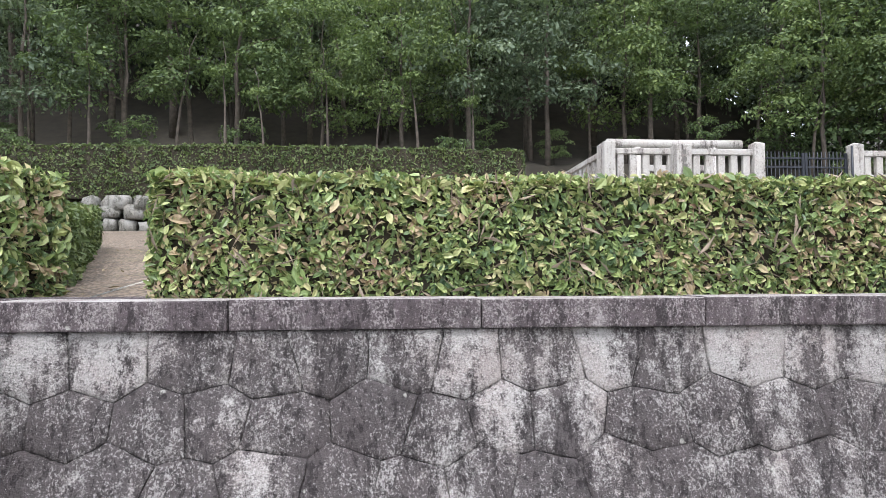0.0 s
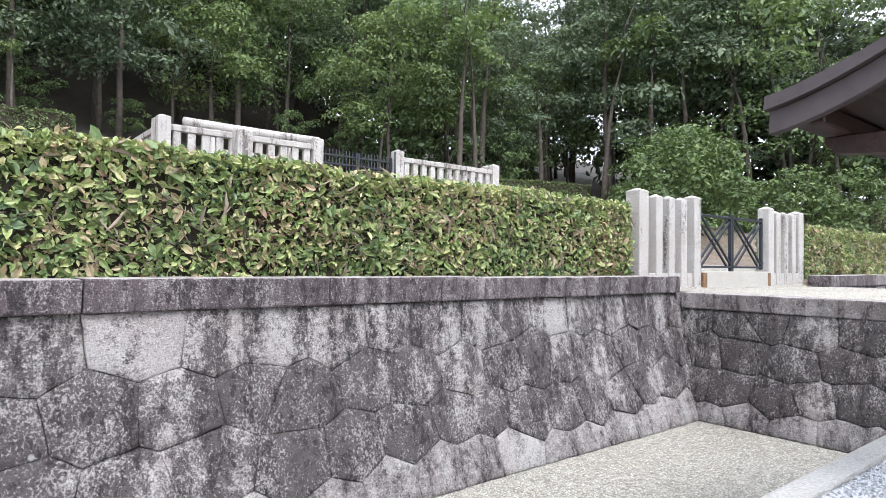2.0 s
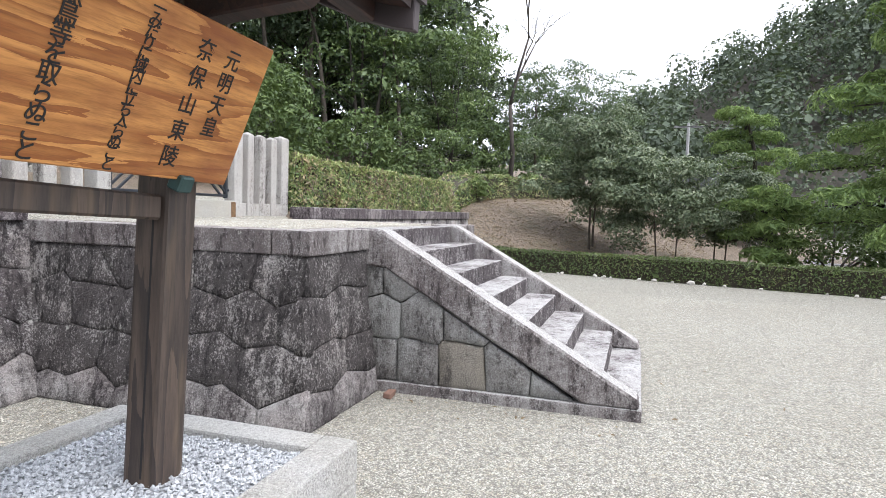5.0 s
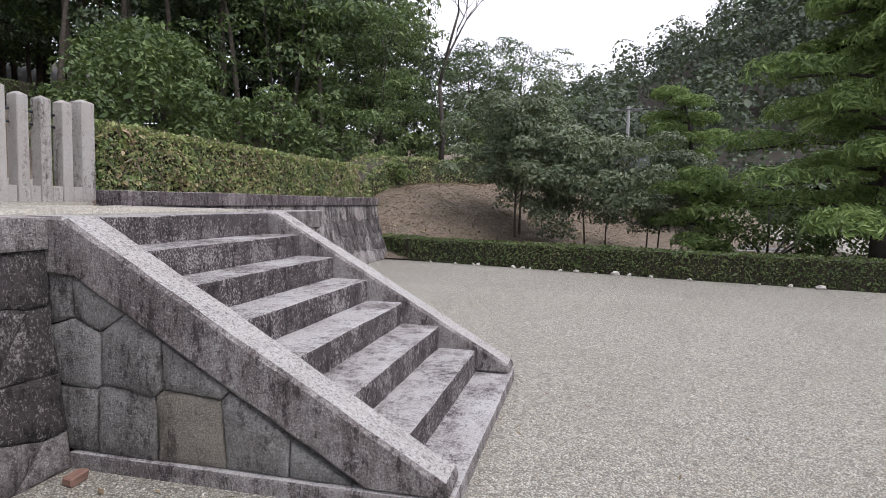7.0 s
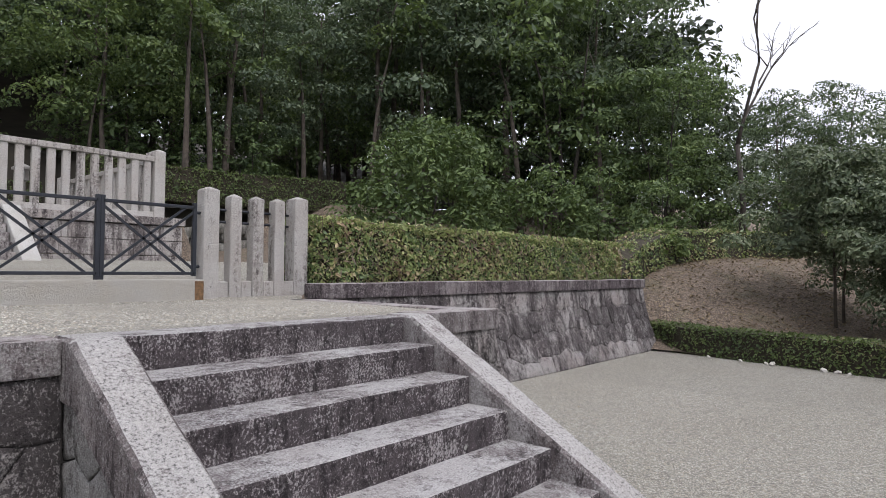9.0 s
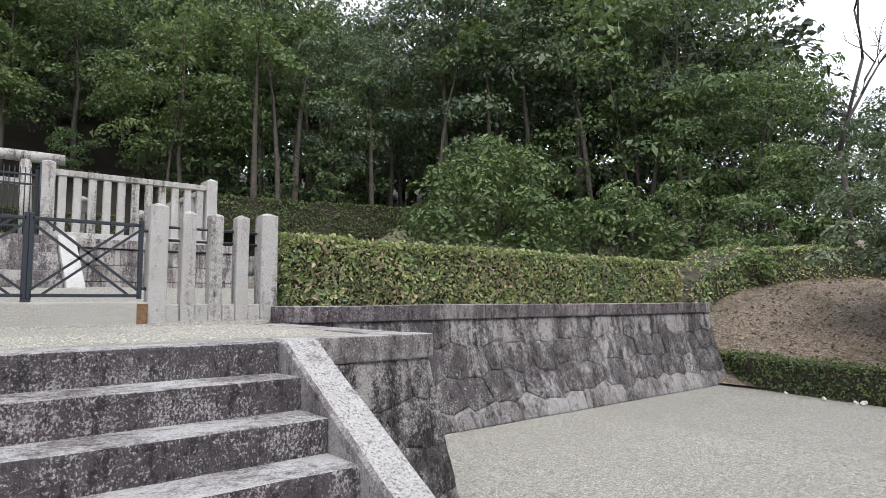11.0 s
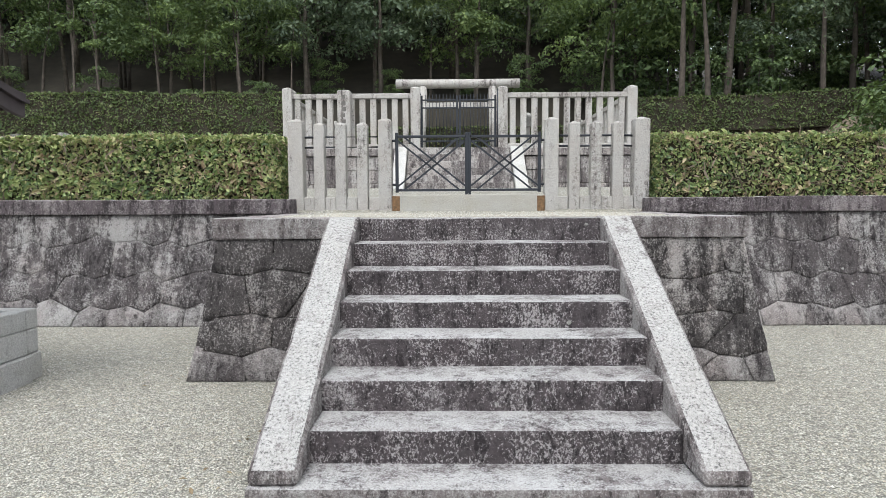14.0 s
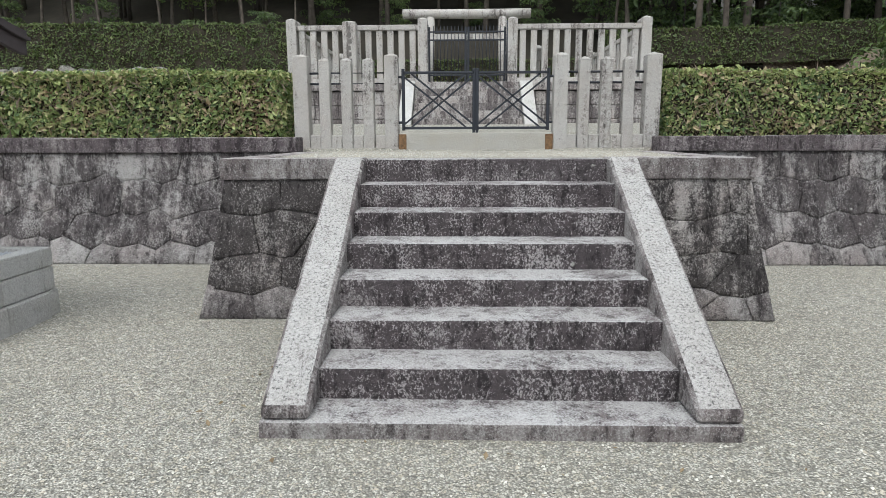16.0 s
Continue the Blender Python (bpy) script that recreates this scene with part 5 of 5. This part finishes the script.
def hill(x, y):
    """A wooded hill to the east-south-east."""
    a = 52 * math.exp(-(((x - 140) / 50) ** 2 + ((y + 65) / 60) ** 2))
    b = 9 * math.exp(-(((x - 150) / 40) ** 2 + ((y - 20) / 40) ** 2))
    return a + b


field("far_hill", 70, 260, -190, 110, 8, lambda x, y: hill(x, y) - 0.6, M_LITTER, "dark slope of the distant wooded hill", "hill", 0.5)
hr = random.Random(33)
spots = []
for i in range(470):
    x, y = hr.uniform(76, 138), hr.uniform(-85, 22)
    if hill(x, y) > 1.5:
        spots.append((x, y, hill(x, y), hr.uniform(2.6, 4.6)))
far_wood("wooded_hill", spots, "distant hill covered with mixed dark-green woodland", 0.27)
spots = [(hr.uniform(52, 72), hr.uniform(-40, 28), 0, hr.uniform(2.4, 4.2)) for i in range(110)]
far_wood("tree_line", spots, "line of mixed trees beyond the street", 0.14)

# ---- street and house glimpsed between the trees ----
road_bm = soft_box(30, 60, -9.5, -5.5, 0.004, 0.02, 0)
tagged(part("road", road_bm, M_ASPHALT), "narrow grey asphalt lane behind the garden trees", "road", kind="structure")
house = thing("house", 46, -4.0, 0, "pale plastered house with a dark tiled roof behind trees", "house")
part("wall", soft_box(-4, 4, -3, 3, 0, 3.0, 0.02), M_PLASTER, house)
part("roof", prism([(-3.6, 2.9), (3.6, 2.9), (0, 4.6)], -4.5, 4.5, 0, 0.03), M_TILE, house)
for y in (-1.6, 1.2):
    w = part("window", soft_box(-4.06, -3.98, y - 0.6, y + 0.6, 1.0, 2.1, 0.01), M_PLASTER, house, "white window frame")
    part("pane", soft_box(-4.08, -4.05, y - 0.52, y + 0.52, 1.08, 2.02, 0.005), M_GLASS, w)
fence = thing("board_fence", 40, -3.2, 0, "low weathered pale board fence along the lane", "fence")
for i in range(26):
    part("board", soft_box(i * 0.22 - 3, i * 0.22 - 2.8, -0.02, 0.02, 0, 1.05, 0.006), M_PLASTER, fence)
pole = thing("utility_pole", 49, -3.4, 0, "grey concrete utility pole", "pole")
part("shaft", tube([(0, 0, 0), (0, 0, 7.9)], [0.15, 0.09], 10), M_METALPOLE, pole)
part("cross_arm", soft_box(-0.06, 0.06, -0.9, 0.9, 7.6, 7.72, 0.01), M_METALPOLE, pole)
wire = thing("overhead_wire", 49, -3.4, 7.7, "thin black overhead wires", "wire")
for dy, dz in ((0.8, 0.0), (-0.8, -0.9)):
    part("cable", tube([(0, dy, dz), (-4, -14, dz - 0.7), (-8, -32, dz - 0.2)], [0.02] * 3, 5), M_RUBBER, wire)
car = thing("parked_car", 36, -3.4, 0, "small silver parked car half hidden by trees", "car", rz=80)
part("body", soft_box(-1.7, 1.7, -0.72, 0.72, 0.3, 0.85, 0.12, segs=3), M_CARPAINT, car)
part("cabin", prism([(-1.3, 0.83), (1.0, 0.83), (0.6, 1.42), (-1.1, 1.42)], -0.64, 0.64, 1, 0.06), M_GLASS, car)
for wx in (-1.05, 1.05):
    for wy in (-0.66, 0.66):
        w = part("wheel", tube([(wx, wy - 0.09, 0.3), (wx, wy + 0.09, 0.3)], [0.3, 0.3], 18), M_RUBBER, car)
        part("rim", tube([(wx, wy - 0.1, 0.3), (wx, wy + 0.1, 0.3)], [0.17, 0.17], 14), M_METALPOLE, w)

# thatch-brown hut roof to the west
hut = thing("guard_hut", -11.9, 14.8, land(-11.9, 14.8) - 0.7, "small hut with a steep dark bark roof", "hut")
part("wall", soft_box(-2.0, 2.0, -1.6, 1.6, 0, 2.2, 0.02), M_PLASTER, hut)
part("roof", prism([(-2.9, 1.9), (0, 4.2), (2.9, 1.9), (2.9, 2.12), (0, 4.5), (-2.9, 2.12)], -2.2, 2.2, 1, 0.03), M_ROOFTOP, hut)

# ---- the notice board under its little roof ----
planter = thing("stone_planter", 5.755, 1.005, 0, "low granite curb box filled with grey chippings under the notice board", "planter")
bx0, bx1, by0, by1, bt = -0.98, 1.03, -0.55, 0.6, 0.585
for nm, a in (("curb", (bx0, bx1, by0, by0 + 0.14)), ("curb", (bx0, bx1, by1 - 0.14, by1)), ("curb", (bx0, bx0 + 0.14, by0 + 0.142, by1 - 0.142)), ("curb", (bx1 - 0.14, bx1, by0 + 0.142, by1 - 0.142))):
    part(nm, rough_up(soft_box(a[0], a[1], a[2], a[3], bt - 0.16, bt, 0.012, segs=2), 0.003), M_BOXSTONE, planter)
xs = (-0.98, -0.32, 0.36, 1.03)
for z0, z1, o in ((0.22, 0.422, 0.0), (-0.04, 0.217, 0.035)):
    for a, b in zip(xs, xs[1:]):
        for y0, y1 in ((by0 - o, by0 + 0.13), (by1 - 0.13, by1 + o)):
            part("block", rough_up(soft_box(a + 0.003, b - 0.003, y0, y1, z0, z1, 0.01), 0.003), M_BOXSTONE, planter)
    for x0_, x1_ in ((bx0 - o, bx0 + 0.13), (bx1 - 0.13, bx1 + o)):
        for a, b in ((by0 + 0.135, -0.02), (-0.02, by1 - 0.135)):
            part("block", rough_up(soft_box(x0_, x1_, a + 0.003, b - 0.003, z0, z1, 0.01), 0.003), M_BOXSTONE, planter)
part("gravel_bed", soft_box(bx0 + 0.12, bx1 - 0.12, by0 + 0.12, by1 - 0.12, 0.1, 0.555, 0), M_CHIPS, planter)
n = 7500
pp = np.stack([rng.uniform(bx0 + 0.15, bx1 - 0.15, n), rng.uniform(by0 + 0.15, by1 - 0.15, n), 0.559 + rng.uniform(-0.004, 0.006, n)], 1)
octa = np.array([[1, 0, 0], [0, 1, 0], [-1, 0, 0], [0, -1, 0], [0, 0, 1], [0, 0, -1]], float)
of = np.array([[0, 1, 4], [1, 2, 4], [2, 3, 4], [3, 0, 4], [1, 0, 5], [2, 1, 5], [3, 2, 5], [0, 3, 5]])
sc = rng.uniform(0.0045, 0.0105, (n, 1, 3))
ang = rng.uniform(0, 6.28, n)
vv = octa[None] * sc + rng.normal(0, 0.0016, (n, 6, 3))
ca, sa = np.cos(ang)[:, None], np.sin(ang)[:, None]
tl = rng.uniform(-0.6, 0.6, (n, 1))
vx, vy, vz = vv[..., 0] * ca - vv[..., 1] * sa, vv[..., 0] * sa + vv[..., 1] * ca, vv[..., 2] + vv[..., 0] * tl
vv = np.stack([vx, vy, vz], -1) + pp[:, None]
chips = new("loose_gravel", raw_mesh("loose_gravel", vv.reshape(-1, 3), (of[None] + (np.arange(n) * 6)[:, None, None]).reshape(-1, 3), M_PEBBLE))
chips.parent = planter
tagged(chips, "loose grey stone chippings", kind="stuff")

notice = thing("notice_board", 5.735, 1.02, 0.5, "wooden notice board on two weathered posts under a curved dark roof", "notice board")
notice.matrix_world = pose(5.735, 1.02, 0.5, 1.2, 2.4, 0)
NB = Matrix.Translation((-5.735, -1.02, -0.5))


def nb(name, bm, material, label="", parent=None):
    bmesh.ops.transform(bm, matrix=NB, verts=bm.verts)
    return part(name, bm, material, parent or notice, label)


for px in (5.15, 6.28):
    nb("post", soft_box(px - 0.065, px + 0.065, 0.905, 1.035, 0.4, 2.36, 0.014, segs=2), M_POSTWOOD)
    nb("drying_split", soft_box(px - 0.066, px - 0.06, 0.958, 0.966, 0.6, 1.5, 0), M_INK, "dark drying split in the post")
nb("shelf_rail", soft_box(5.218, 6.212, 0.925, 0.985, 1.44, 1.52, 0.008), M_POSTWOOD)
nb("shelf_rail", soft_box(5.232, 6.238, 0.95, 1.01, 1.95, 2.03, 0.008), M_POSTWOOD)


def eave(v):
    """Underside of the curved roof; v runs from -1 (front eave) to 1 (rear eave)."""
    u = 1 - abs(v)
    return 2.24 + 0.07 * u + 0.165 * u ** 1.6


RY, HALF, RX0, RX1 = 0.97, 0.605, 4.78, 6.75
SKEW = Matrix.Translation((5.735, 0.95, 0)) @ Matrix.Rotation(radians(-4.0), 4, "Z") @ Matrix.Translation((-5.735, -0.95, 0))


def roof_part(name, bm, material, label=""):
    """A part of the roof, which has settled slightly askew on its posts."""
    bmesh.ops.transform(bm, matrix=SKEW, verts=bm.verts)
    return nb(name, bm, material, label)


vs = [-1 + i / 8 for i in range(17)]
outline = [(RY + HALF * v, eave(v)) for v in vs] + [(RY + HALF * v, eave(v) + 0.035) for v in vs[::-1]]
roof_part("roof_deck", prism(outline, RX0 + 0.05, RX1 - 0.05, 0, 0), M_ROOFWOOD)
outline = [(RY + 1.04 * HALF * v, eave(v) + 0.036) for v in vs] + [(RY + 1.04 * HALF * v, eave(v) + 0.062) for v in vs[::-1]]
roof_part("roof_skin", prism(outline, RX0 - 0.03, RX1 + 0.03, 0, 0), M_ROOFTOP, "grey metal roof skin")
for x in (RX0, RX1 - 0.045):
    outline = [(RY + 1.02 * HALF * v, eave(v) - 0.075) for v in vs] + [(RY + 1.02 * HALF * v, eave(v) + 0.034) for v in vs[::-1]]
    roof_part("bargeboard", prism(outline, x, x + 0.045, 0, 0.004), M_ROOFTOP)
for i in range(6):
    x = RX0 + 0.02 + i * (RX1 - RX0 - 0.14) / 5
    outline = [(RY + 1.08 * HALF * v, eave(v) + 0.063) for v in vs] + [(RY + 1.08 * HALF * v, eave(v) + 0.115) for v in vs[::-1]]
    roof_part("batten", prism(outline, x, x + 0.1, 0, 0), M_ROOFTOP, "roof batten")
roof_part("ridge_cap", soft_box(RX0 - 0.08, RX1 + 0.08, RY - 0.09, RY + 0.09, 2.575, 2.66, 0.02), M_ROOFTOP)
roof_part("ridge_beam", soft_box(RX0 + 0.06, RX1 - 0.06, RY - 0.045, RY + 0.045, 2.36, 2.46, 0.01), M_ROOFWOOD)
for v in (-0.72, 0.72):
    roof_part("purlin", soft_box(RX0 + 0.06, RX1 - 0.06, RY + HALF * v - 0.035, RY + HALF * v + 0.035, eave(v) - 0.085, eave(v) - 0.002, 0.008), M_ROOFWOOD)
for px in (5.15, 6.28):
    pts = [(RY - 0.52, 2.16), (RY - 0.46, 2.11), (RY - 0.2, 2.09), (RY, 2.07), (RY + 0.2, 2.09), (RY + 0.46, 2.11), (RY + 0.52, 2.16), (RY + 0.52, 2.195), (RY - 0.52, 2.195)]
    roof_part("cross_beam", prism(pts, px - 0.04, px + 0.04, 0, 0.006), M_ROOFWOOD)
    roof_part("king_post", soft_box(px - 0.04, px + 0.04, RY - 0.04, RY + 0.04, 2.2, 2.4, 0.006), M_ROOFWOOD)

# the board leans out at its top; its own axes: x along, y into the board, z up the board
lean_angle = math.degrees(math.atan2(0.183, 0.445))
board_m = pose(5.74, 0.826, 1.555, lean_angle, 0, 0)
bb = soft_box(-0.7, 0.7, -0.002, 0.03, 0, 0.485, 0.004)
board = part("board", bb, M_BOARD, notice, "warm orange cedar board lettered in black ink")
board.matrix_local = notice.matrix_world.inverted() @ pose(5.722, 1.02, 0.5, 0, 1.3, 0) @ NB @ board_m
for px in (-0.36, 0.5):
    bm = soft_box(px - 0.03, px + 0.03, -0.022, 0.03, -0.035, 0.018, 0.006)
    part("bracket", bm, M_COPPER, board, "green copper bracket")


def column(text, x, top, size, pitch):
    """A column of characters written downwards on the board."""
    for k, ch in enumerate(text):
        cu = bpy.data.curves.new("letter", "FONT")
        cu.body = ch
        cu.size = size
        cu.align_x = "CENTER"
        cu.extrude = 0.0006
        cu.offset = size * 0.008
        tmp = bpy.data.objects.new("letter", cu)
        scene.collection.objects.link(tmp)
        bpy.context.view_layer.update()
        me = bpy.data.meshes.new_from_object(tmp.evaluated_get(bpy.context.evaluated_depsgraph_get()))
        bpy.data.objects.remove(tmp)
        me.materials.clear()
        me.materials.append(M_INK)
        ob = new("letter", me)
        ob.parent = board
        ob.matrix_local = pose(x, -0.0035, top - k * pitch - size * 0.8, 90, 0, 0)


column("\u5143\u660e\u5929\u7687", 0.525, 0.43, 0.068, 0.072)
column("\u5948\u4fdd\u5c71\u6771\u9675", 0.405, 0.43, 0.07, 0.082)
column("\u4e00\u307f\u3060\u308a\u306b\u57df\u5185\u306b\u7acb\u3061\u5165\u3089\u306c\u3053\u3068", 0.2, 0.472, 0.046, 0.0305)
column("\u4e00\u9b5a\u9ce5\u7b49\u3092\u53d6\u3089\u306c\u3053\u3068", -0.035, 0.475, 0.058, 0.0465)
column("\u4e00\u7af9\u6728\u7b49\u3092\u5207\u3089\u306c\u3053\u3068", -0.275, 0.475, 0.06, 0.0465)
column("\u5bae\u5185\u5e81", -0.53, 0.355, 0.1, 0.118)

# flat threshold stone where the earth path meets the wall
threshold = thing("threshold_stone", -1.5, 4.56, 1.44, "flat dark threshold stone at the foot of the earth path", "stone")
part("slab", rough_up(soft_box(-0.5, 0.48, -0.16, 0.16, -0.05, 0.055, 0.012, segs=2), 0.004), M_COPING, threshold)


# ---- dry leaves lying about ----
def scatter(name, n, spot, label, size=0.06):
    P = np.array([spot() for i in range(n)])
    no = np.tile([0.0, 0.0, 1.0], (n, 1)) + rng.normal(0, 0.3, (n, 3))
    v, f = leaf_arrays(P - P[0], no, size * rng.lognormal(0, 0.3, n), 0.5)
    t = thing(name, P[0][0], P[0][1], P[0][2], label, "dry leaves", kind="stuff")
    ob = new("dry_leaf_litter", raw_mesh(name, v, f, M_FALLEN))
    ob.parent = t
    tagged(ob, kind="stuff")


lr = random.Random(77)


def on_bank():
    x, y = lr.uniform(21.6, 34), lr.uniform(-3, 9)
    return (x, y, land(x, y) + 0.12 * noise.noise((x * 0.9, y * 0.9, 3.1)) + 0.03)


def on_court():
    x, y = lr.choice(((lr.uniform(-1, 8), 3.6 - abs(lr.gauss(0, 0.35))), (lr.uniform(9.0, 12), lr.gauss(-0.7, 0.4)), (8.05 - abs(lr.gauss(0, 0.3)), lr.uniform(1, 3.6)), (lr.uniform(2, 18), lr.uniform(-6, 3)), (9.2 - abs(lr.gauss(0, 0.2)), lr.uniform(-0.6, 1.4))))
    return (x, y, 0.012)


def on_path():
    x, y = lr.uniform(-4.5, 0), lr.uniform(4.6, 16)
    return (x, y, land(x, y) + 0.04)


scatter("bank_leaves", 26000, on_bank, "scattered dry brown leaves on the earth bank", 0.062)
scatter("court_leaves", 110, on_court, "few dry leaves on the gravel", 0.035)
scatter("path_leaves", 260, on_path, "dry leaves on the earth path", 0.05)



def loose_stones(name, n, x0, x1, y0, y1, z, keep, label, small=0.004, large=0.0105):
    """Coarser stones lying on the gravel, half sunk in it."""
    q = np.stack([rng.uniform(x0, x1, n), rng.uniform(y0, y1, n)], 1)
    q = q[keep(q[:, 0], q[:, 1])]
    n = len(q)
    base = np.array([[1, 0, 0], [0.2, 1, 0], [-1, 0.15, 0], [-0.1, -1, 0], [0.1, 0.05, 0.75]])
    v = base[None] * (rng.uniform(small, large, (n, 1, 1)) * rng.uniform(0.7, 1.2, (n, 1, 3))) + rng.normal(0, 0.0018, (n, 5, 3))
    a = rng.uniform(0, 6.283, n)
    c, k = np.cos(a)[:, None], np.sin(a)[:, None]
    v = np.stack([v[..., 0] * c - v[..., 1] * k + q[:, :1], v[..., 0] * k + v[..., 1] * c + q[:, 1:], v[..., 2] + z], -1)
    f = np.array([[0, 1, 4], [1, 2, 4], [2, 3, 4], [3, 0, 4]])
    t = thing(name, x0, y0, z, label, "gravel", kind="stuff")
    ob = new("stones", raw_mesh(name, v.reshape(-1, 3) - np.array([x0, y0, z]), (f[None] + (np.arange(n) * 5)[:, None, None]).reshape(-1, 3), M_COURTSTONE))
    ob.parent = t
    tagged(ob, kind="stuff")


def open_court(x, y):
    """Clear of the stairs, the landing, the walls and the stone box."""
    stair = (x > 9.22) & (x < 11.7) & (y > -0.65)
    block = (x > 8.05) & (x < 12.9) & (y > 1.4)
    box = (x > 4.7) & (x < 6.85) & (y > 0.4) & (y < 1.66)
    return ~(stair | block | box) & (y < 3.67)


loose_stones("court_gravel", 72000, 1.5, 17.0, -3.6, 3.7, 0.001, open_court, "loose beige and grey stones on the courtyard gravel")
loose_stones("landing_stones", 7000, 8.65, 12.25, 1.9, 4.2, 1.318, lambda x, y: y > 0, "loose beige stones on the landing gravel", 0.004, 0.008)
